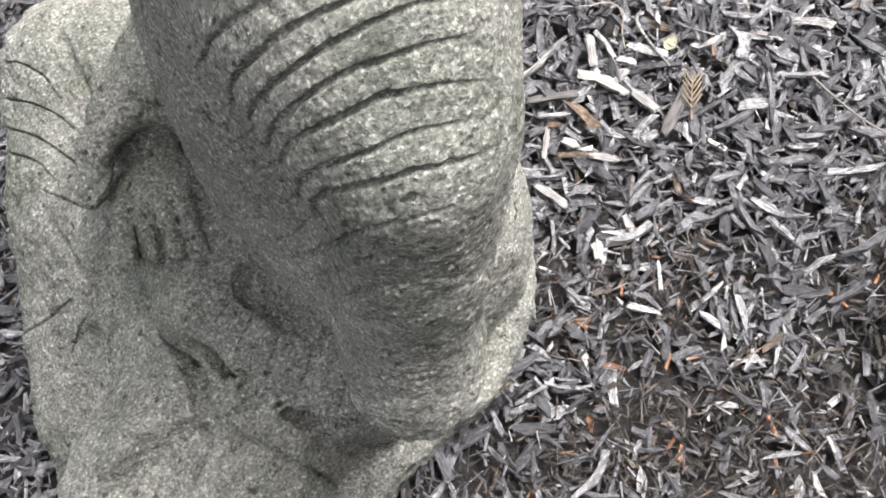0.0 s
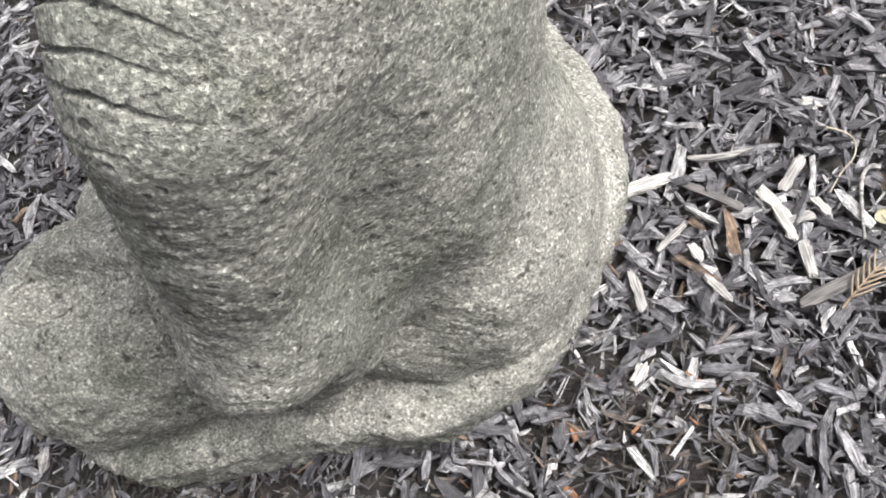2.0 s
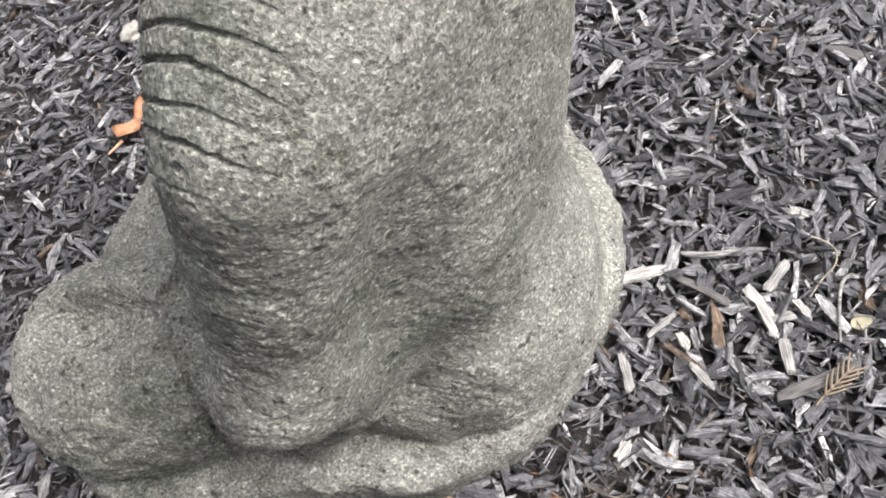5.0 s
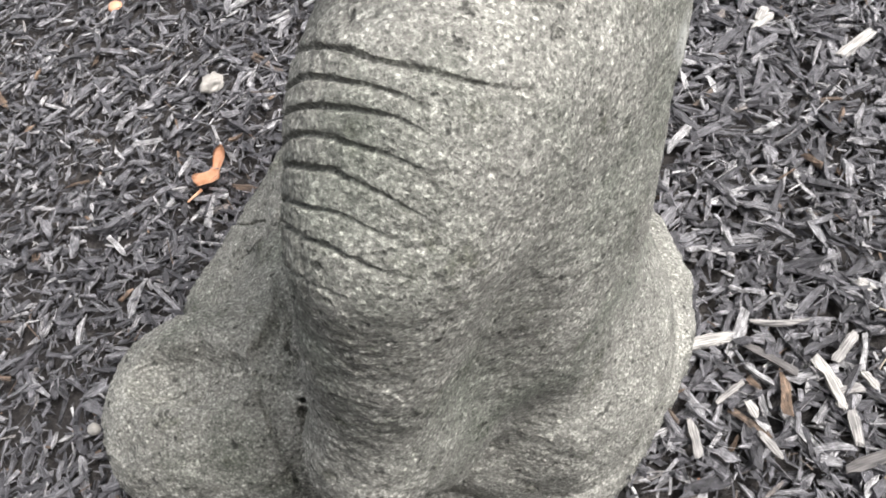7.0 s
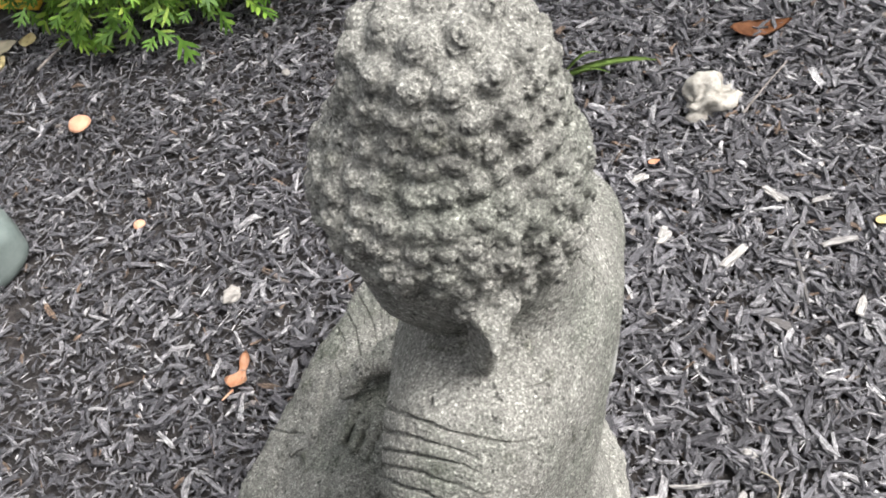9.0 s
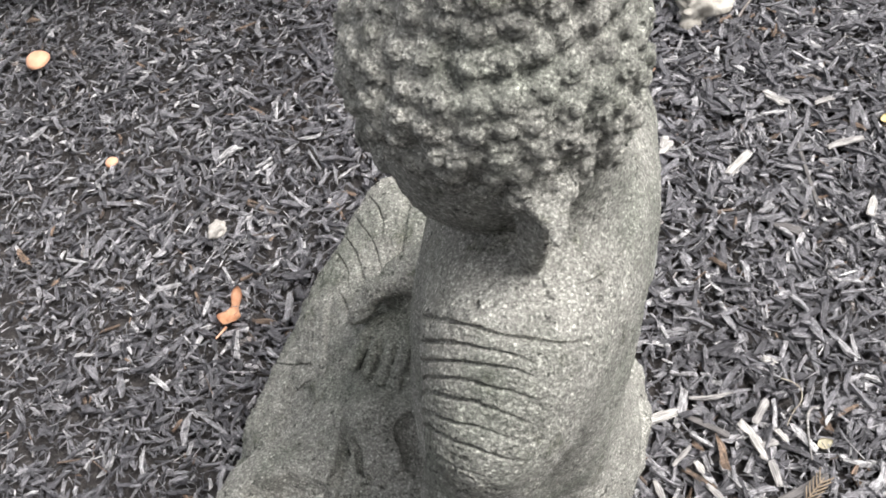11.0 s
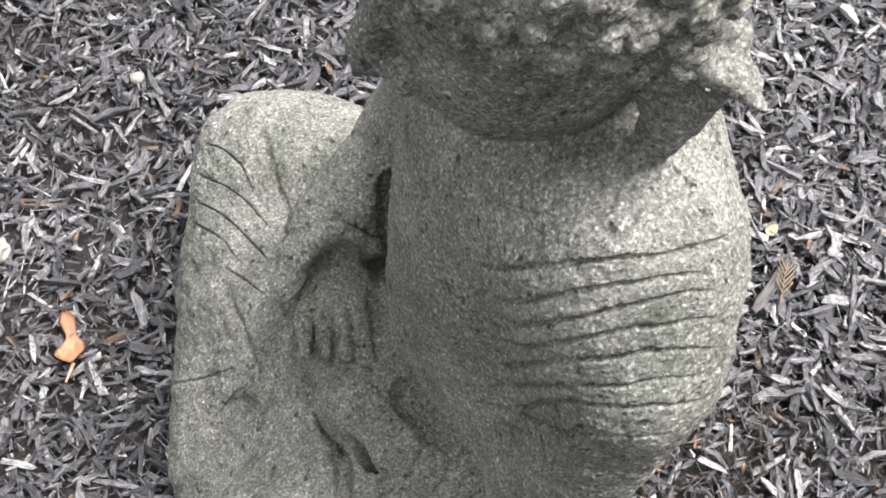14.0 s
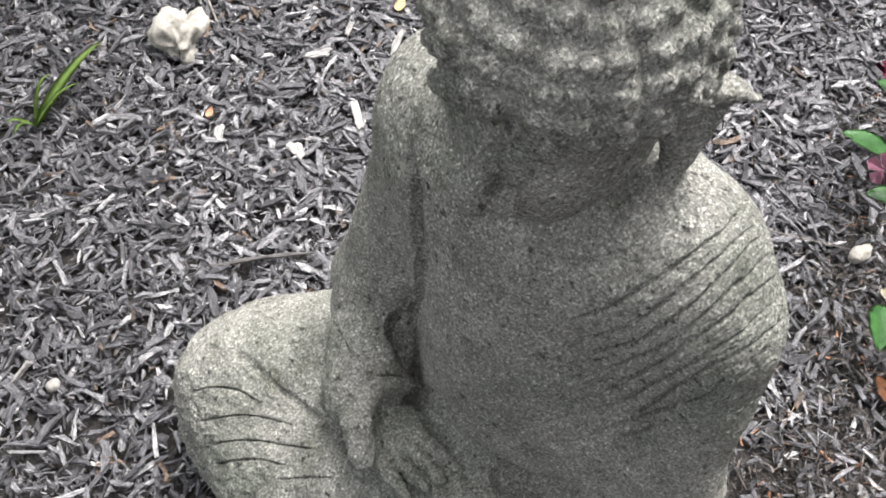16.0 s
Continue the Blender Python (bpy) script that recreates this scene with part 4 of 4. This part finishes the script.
ORANGE = plain_material("orange_dry_leaf", (0.66, 0.32, 0.17), (0.90, 0.58, 0.40), 70, 0.6)
YELLOW = plain_material("yellow_leaf", (0.62, 0.50, 0.22), (0.80, 0.70, 0.42), 60, 0.6)
PALE = plain_material("faded_leaf", (0.46, 0.42, 0.30), (0.66, 0.60, 0.45), 60, 0.6)
BROWN = plain_material("brown_dry_leaf", (0.13, 0.05, 0.022), (0.30, 0.13, 0.06), 60, 0.6)
STRAW = plain_material("pale_straw", (0.26, 0.225, 0.18), (0.46, 0.41, 0.34), 90, 0.7)
TAN = plain_material("tan_straw", (0.14, 0.105, 0.075), (0.27, 0.21, 0.15), 90, 0.7)
CAP = plain_material("mushroom_cap", (0.56, 0.28, 0.17), (0.68, 0.40, 0.27), 80, 0.55)
TWIG = plain_material("grey_twig", (0.12, 0.105, 0.095), (0.30, 0.27, 0.25), 160, 0.8)
leaf_rng = np.random.default_rng(8)

curled = leaf("dry_leaf", 0.044, 0.026, ORANGE, leaf_rng, 0.7, 0.55, 1.3)
place_on_bed(tagged(curled, "curled bright orange dry leaf on the mulch", "leaf", "fallen leaves"), -0.208, 0.069, 0.003, 82)
tube("leaf_stalk", [(-0.021, 0, 0.006), (-0.026, 0.004, 0.004), (-0.033, 0.009, 0.002)], 0.0014, ORANGE, curled)
for x, y, ln, wd, m, turn, words in (
        (-0.700, 0.570, 0.052, 0.034, PALE, 30, "pale faded oval leaf by the edging stone"),
        (-0.693, 0.540, 0.034, 0.028, YELLOW, 70, "yellow fallen leaf by the edging stone"),
        (-0.727, 0.534, 0.026, 0.022, YELLOW, -20, "small yellow fallen leaf by the edging stone"),
        (-0.664, 0.590, 0.030, 0.026, YELLOW, 95, "round yellow leaf under the evergreen shrub"),
        (-0.762, 0.558, 0.070, 0.050, BROWN, 60, "crumpled brown dry leaf against the stone"),
        (-0.566, 0.108, 0.050, 0.034, BROWN, 45, "brown dry leaf tucked under the stone"),
        (0.348, 0.575, 0.075, 0.030, BROWN, 10, "brown dry leaf on the mulch"),
        (0.335, -0.071, 0.014, 0.010, PALE, 20, "small yellow petal on the mulch"),
        (0.453, 0.278, 0.022, 0.013, YELLOW, 15, "small yellow leaf on the mulch"),
        (0.300, -0.342, 0.032, 0.020, BROWN, 60, "orange-brown dry leaf near the flowers"),
        (0.217, 0.358, 0.014, 0.008, ORANGE, 20, "scrap of orange leaf on the mulch"),
        (0.395, -0.318, 0.036, 0.024, PALE, 100, "faded pale leaf near the flowers")):
    lf = leaf("fallen_leaf", ln, wd, m, leaf_rng, leaf_rng.uniform(0.15, 0.4), leaf_rng.uniform(0.05, 0.4))
    place_on_bed(tagged(lf, words, "leaf", "fallen leaves"), x, y, 0.004, turn)


def mushroom(x, y, r, label):
    base = tagged(new("mushroom"), label, "mushroom", "mushrooms")
    place_on_bed(base, x, y, -0.004)
    bm = bmesh.new()
    n, rings = 24, ((0.0, 0.62), (0.3, 0.66), (0.6, 0.60), (0.85, 0.42), (1.0, 0.2), (0.96, 0.12), (0.5, 0.2), (0.0, 0.24))
    prev = None
    for u, h in rings:
        if u == 0:
            row = [bm.verts.new((0, 0, h * r + r * 0.7))] * n
        else:
            row = [bm.verts.new((u * r * math.cos(6.2832 * k / n) * (1 + 0.06 * math.sin(3 * 6.2832 * k / n)), u * r * math.sin(6.2832 * k / n), h * r + r * 0.7)) for k in range(n)]
        if prev:
            for k in range(n):
                q = []
                for v in (prev[k], prev[(k + 1) % n], row[(k + 1) % n], row[k]):
                    if v not in q:
                        q.append(v)
                if len(q) > 2:
                    bm.faces.new(q)
        prev = row
    bmesh.ops.recalc_face_normals(bm, faces=bm.faces)
    part("cap", bm, CAP, base)
    bm = bmesh.new()
    bmesh.ops.create_cone(bm, cap_ends=True, segments=12, radius1=r * 0.2, radius2=r * 0.16, depth=r)
    bmesh.ops.translate(bm, verts=bm.verts, vec=(0, 0, r * 0.5))
    part("stem", bm, PALE, base)


mushroom(-0.522, 0.423, 0.0155, "flat peach-coloured mushroom cap growing from the mulch")
mushroom(-0.389, 0.265, 0.0075, "tiny orange-brown mushroom growing from the mulch")


def twig(name, points, radius, material, label, tip=0.5):
    ob = tube(name, [(x, y, z + float(mound(x, y))) for x, y, z in points], radius, material, None, tip)
    return tagged(ob, label, "twig", "loose twigs")


twig("twig", [(0.319, 0.432, 0.006), (0.345, 0.47, 0.012), (0.374, 0.513, 0.008)], 0.0014, TWIG, "thin straight grey twig on the mulch")
twig("twig", [(-0.625, 0.528, 0.006), (-0.596, 0.575, 0.016), (-0.563, 0.63, 0.02)], 0.0022, TWIG, "grey twig leaning out from under the shrub")
twig("rootlet", [(0.307, -0.012, 0.006), (0.321, -0.018, 0.01), (0.322, -0.034, 0.01), (0.312, -0.043, 0.006), (0.306, -0.056, 0.006)], 0.0007, STRAW, "thin curling tan rootlet on the mulch")
twig("rootlet", [(0.334, -0.040, 0.006), (0.327, -0.038, 0.009), (0.321, -0.055, 0.009), (0.322, -0.086, 0.006)], 0.0017, WOOD["grey"], "hooked grey bark strip on the mulch")
twig("rootlet", [(0.395, -0.150, 0.006), (0.392, -0.185, 0.012), (0.405, -0.225, 0.012), (0.420, -0.262, 0.007)], 0.0008, TWIG, "long thin pale rootlet on the mulch")
fern = tagged(new("fern_frond"), "dry tan fern frond scrap on the mulch", "frond")
place_on_bed(fern, 0.317, -0.116, 0.006, 50)
tube("stalk", [(-0.016, 0, 0.001), (0, 0.001, 0.004), (0.018, 0, 0.003)], 0.0008, TAN, fern)
for k in range(5):
    x = -0.008 + 0.005 * k
    tube("leaflet", [(x, 0, 0.003), (x + 0.006, 0.005, 0.005), (x + 0.011, 0.007, 0.004)], 0.0008, TAN, fern)
    tube("leaflet", [(x, 0, 0.003), (x + 0.006, -0.004, 0.005), (x + 0.011, -0.006, 0.004)], 0.0008, TAN, fern)


# ---- plants ----
GREEN = island_material("grass_green", [(0.0, (0.14, 0.22, 0.05)), (0.6, (0.24, 0.36, 0.09)), (1.0, (0.34, 0.42, 0.16))], 0.55)
ARBOR = island_material("evergreen_scales", [(0.0, (0.05, 0.11, 0.015)), (0.5, (0.11, 0.22, 0.03)), (0.85, (0.20, 0.34, 0.05)), (1.0, (0.32, 0.42, 0.08))], 0.55, 60)
LEAFGREEN = plain_material("glossy_green_leaf", (0.035, 0.11, 0.03), (0.075, 0.20, 0.055), 50, 0.35)
PINK = plain_material("pink_petal", (0.75, 0.06, 0.16), (0.85, 0.14, 0.28), 60, 0.5)
ROSE = plain_material("light_pink_petal", (0.72, 0.26, 0.42), (0.85, 0.42, 0.58), 60, 0.5)
BARKBROWN = plain_material("shrub_bark", (0.06, 0.04, 0.03), (0.16, 0.11, 0.08), 80, 0.9, 0.004, 0.8)


def grass_tuft(x, y, blades, label):
    base = tagged(new("grass_tuft"), label, "grass")
    place_on_bed(base, x, y, 0)
    for k, (a, ln, h) in enumerate(blades):
        bm = bmesh.new()
        prev = None
        for i in range(9):
            u = i / 8
            r = ln * u
            z = h * math.sin(u * 2.2) + 0.003
            w = (0.0092 if k == 0 else 0.0034) * (1 - u) ** 0.6 * (0.45 + 1.6 * min(u, 0.34)) + 0.0002
            c, s_ = math.cos(radians(a)), math.sin(radians(a))
            row = [bm.verts.new((c * r - s_ * w * j, s_ * r + c * w * j, z + 0.001 * abs(j))) for j in (-1, 0, 1)]
            if prev:
                for j in range(2):
                    bm.faces.new((prev[j], row[j], row[j + 1], prev[j + 1]))
            prev = row
        bmesh.ops.solidify(bm, geom=bm.faces[:], thickness=0.0004)
        part("blade", bm, GREEN, base)


grass_tuft(0.106, 0.497, ((4, 0.115, 0.022), (18, 0.05, 0.03), (200, 0.03, 0.025), (150, 0.025, 0.02), (-10, 0.06, 0.02)), "small tuft of green grass in the mulch")


def spray_cloud(centre, size, count, seed, low, foot):
    """Flat fan-shaped evergreen sprays hung thickly over a rounded form."""
    r = np.random.default_rng(seed)
    d = r.normal(size=(count, 3))
    d /= np.linalg.norm(d, axis=1, keepdims=True)
    d[:, 2] = np.abs(d[:, 2]) * np.where(r.uniform(size=count) < 0.35, -0.35, 1)
    rad = r.uniform(0.72, 1.06, count) * (1 + 0.09 * np.sin(7 * d[:, 0] + 2) * np.sin(6 * d[:, 1] + 3 * d[:, 2]))
    root = np.array(centre) + d * rad[:, None] * size
    skirt = d[:, 2] < 0.25
    flat = d[:, :2] / (np.linalg.norm(d[:, :2], axis=1, keepdims=True) + 1e-6)
    root[skirt, :2] = (flat * rad[:, None] * size[:2])[skirt] * foot * r.uniform(0.85, 1.0, (skirt.sum(), 1))
    root[skirt, 2] = low + r.uniform(0, 1, skirt.sum()) ** 1.5 * size[2]
    along = d * [1, 1, 0.3] + r.normal(0, 0.35, (count, 3)) + [0, 0, -0.25]
    along /= np.linalg.norm(along, axis=1, keepdims=True)
    side = np.cross(along, r.normal(size=(count, 3)))
    side /= np.linalg.norm(side, axis=1, keepdims=True)
    ln = r.uniform(0.022, 0.045, count)[:, None]
    up = np.cross(along, side)
    verts = []
    for off, tilt, sc in ((0.0, 0.0, 1.0), (0.2, 0.75, 0.6), (0.2, -0.75, 0.6), (0.5, 0.7, 0.45), (0.5, -0.7, 0.45)):
        way = along * math.cos(tilt) + side * math.sin(tilt)
        wide = np.cross(up, way) * ln * 0.05
        s0 = root + along * ln * off
        s1, s2 = s0 + way * ln * sc * 0.6 + up * ln * 0.03, s0 + way * ln * sc
        verts.append(np.stack([s0 - wide, s0 + wide, s1 + wide * 1.5, s1 - wide * 1.5, s2 + wide * 0.5, s2 - wide * 0.5], 1))
    verts = np.stack(verts, 1).reshape(-1, 3)
    leaflet = np.array([[0, 1, 2, 3], [3, 2, 4, 5]])
    return verts, (leaflet[None] + 6 * np.arange(len(verts) // 6)[:, None, None]).reshape(-1, 4)


def evergreen(name, x, y, size, count, seed, foot, label):
    base = tagged(new(name), label, "shrub", "evergreen shrubs")
    base.matrix_world = pose(x, y, 0)
    v, q = spray_cloud((0, 0, size[2] * 0.82), size, count, seed, 0.035, foot)
    crown = new("crown", mesh_from_arrays("crown", v, q, ARBOR))
    crown.parent = base
    tube("trunk", [(0, 0, -0.03), (0.01, 0, size[2] * 0.5), (0, 0.01, size[2] * 1.2)], 0.022, BARKBROWN, base, 0.4)
    r = np.random.default_rng(seed)
    for k in range(9):
        a, h = 0.7 * k, size[2] * (0.15 + 0.09 * k)
        e = (math.cos(a) * size[0] * 0.75, math.sin(a) * size[1] * 0.75, h + 0.06)
        tube("limb", [(0, 0, h), (e[0] * 0.5, e[1] * 0.5, h + 0.04), e], 0.008, BARKBROWN, base, 0.3)


evergreen("evergreen_shrub", -0.485, 0.895, (0.36, 0.33, 0.62), 12000, 21, 1.0, "bright yellow-green evergreen shrub with drooping feathery sprays")

# Unseen shrub, added to keep sun and sky off the back of the bed.
evergreen("evergreen_shrub", 0.60, 1.10, (0.62, 0.48, 0.95), 14000, 33, 0.68, "added unseen evergreen shrub that shades the back of the bed")

edging = tagged(new("plastic_edging"), "yellow plastic strip lying behind the edging stone", "edging")
edging.matrix_world = pose(-0.765, 0.675, 0.014, 8, 0, -6)
bm = bmesh.new()
bmesh.ops.create_cube(bm, size=1)
bmesh.ops.scale(bm, verts=bm.verts, vec=(0.20, 0.035, 0.006))
bmesh.ops.bevel(bm, geom=bm.edges[:], offset=0.002, segments=2, affect="EDGES")
part("strip", bm, plain_material("yellow_plastic", (0.70, 0.40, 0.03), (0.82, 0.52, 0.06), 30, 0.45), edging)
bm = bmesh.new()
bmesh.ops.create_cube(bm, size=1)
bmesh.ops.scale(bm, verts=bm.verts, vec=(0.20, 0.005, 0.012))
bmesh.ops.translate(bm, verts=bm.verts, vec=(0, 0.02, 0.004))
part("rim", bm, plain_material("yellow_plastic_rim", (0.66, 0.36, 0.03), (0.78, 0.48, 0.05), 30, 0.45), edging)


def flower_plant(x, y, leaves, flowers, label):
    base = tagged(new("flowering_plant"), label, "plant")
    place_on_bed(base, x, y, 0)
    r = np.random.default_rng(17)
    for lx, ly, lz, ln, turn in leaves:
        tube("stem", [(0, 0, -0.005), (lx * 0.5, ly * 0.5, lz * 0.8), (lx, ly, lz)], 0.0018, LEAFGREEN, base, 0.6)
        lf = leaf("leaf", ln, ln * 0.62, LEAFGREEN, r, -0.12, 0.12)
        lf.parent = base
        lf.matrix_basis = pose(lx, ly, lz, r.uniform(-14, 14), r.uniform(-10, 16), turn)
    for fx, fy, fz, m in flowers:
        tube("stem", [(0, 0, 0), (fx * 0.6, fy * 0.6, fz * 0.7), (fx, fy, fz)], 0.0014, LEAFGREEN, base, 0.7)
        bm = bmesh.new()
        for k in range(5):
            a = 6.2832 * k / 5
            c = bm.verts.new((0, 0, 0))
            ring = [bm.verts.new((math.cos(a + t) * rr, math.sin(a + t) * rr, zz)) for t, rr, zz in ((-0.55, 0.008, 0.002), (-0.5, 0.015, 0.005), (0, 0.018, 0.004), (0.5, 0.015, 0.005), (0.55, 0.008, 0.002))]
            for p, q in zip(ring, ring[1:]):
                bm.faces.new((c, p, q))
        bmesh.ops.solidify(bm, geom=bm.faces[:], thickness=0.0005)
        fl = part("flower", bm, m, base, "pink five-petalled flower")
        fl.matrix_basis = pose(fx, fy, fz, r.uniform(-25, 25), r.uniform(-25, 25), r.uniform(0, 90))


flower_plant(0.480, -0.375,
             ((-0.150, 0.067, 0.045, 0.046, 195), (-0.142, 0.030, 0.040, 0.044, 215), (-0.12, -0.01, 0.045, 0.045, 225), (-0.02, 0.112, 0.05, 0.036, 120),
              (0.020, 0.148, 0.06, 0.050, 95), (0.07, 0.13, 0.07, 0.05, 50), (0.10, 0.04, 0.07, 0.05, 10), (0.03, -0.06, 0.06, 0.05, 300), (-0.05, -0.06, 0.06, 0.05, 240),
              (0.0, 0.02, 0.09, 0.055, 100), (0.10, 0.145, 0.06, 0.045, 70), (-0.05, 0.065, 0.05, 0.04, 150)),
             ((0.088, 0.160, 0.085, PINK), (-0.014, 0.124, 0.075, ROSE), (0.0, -0.02, 0.11, PINK), (0.09, -0.01, 0.10, ROSE)),
             "low flowering plant with glossy green leaves and pink flowers")
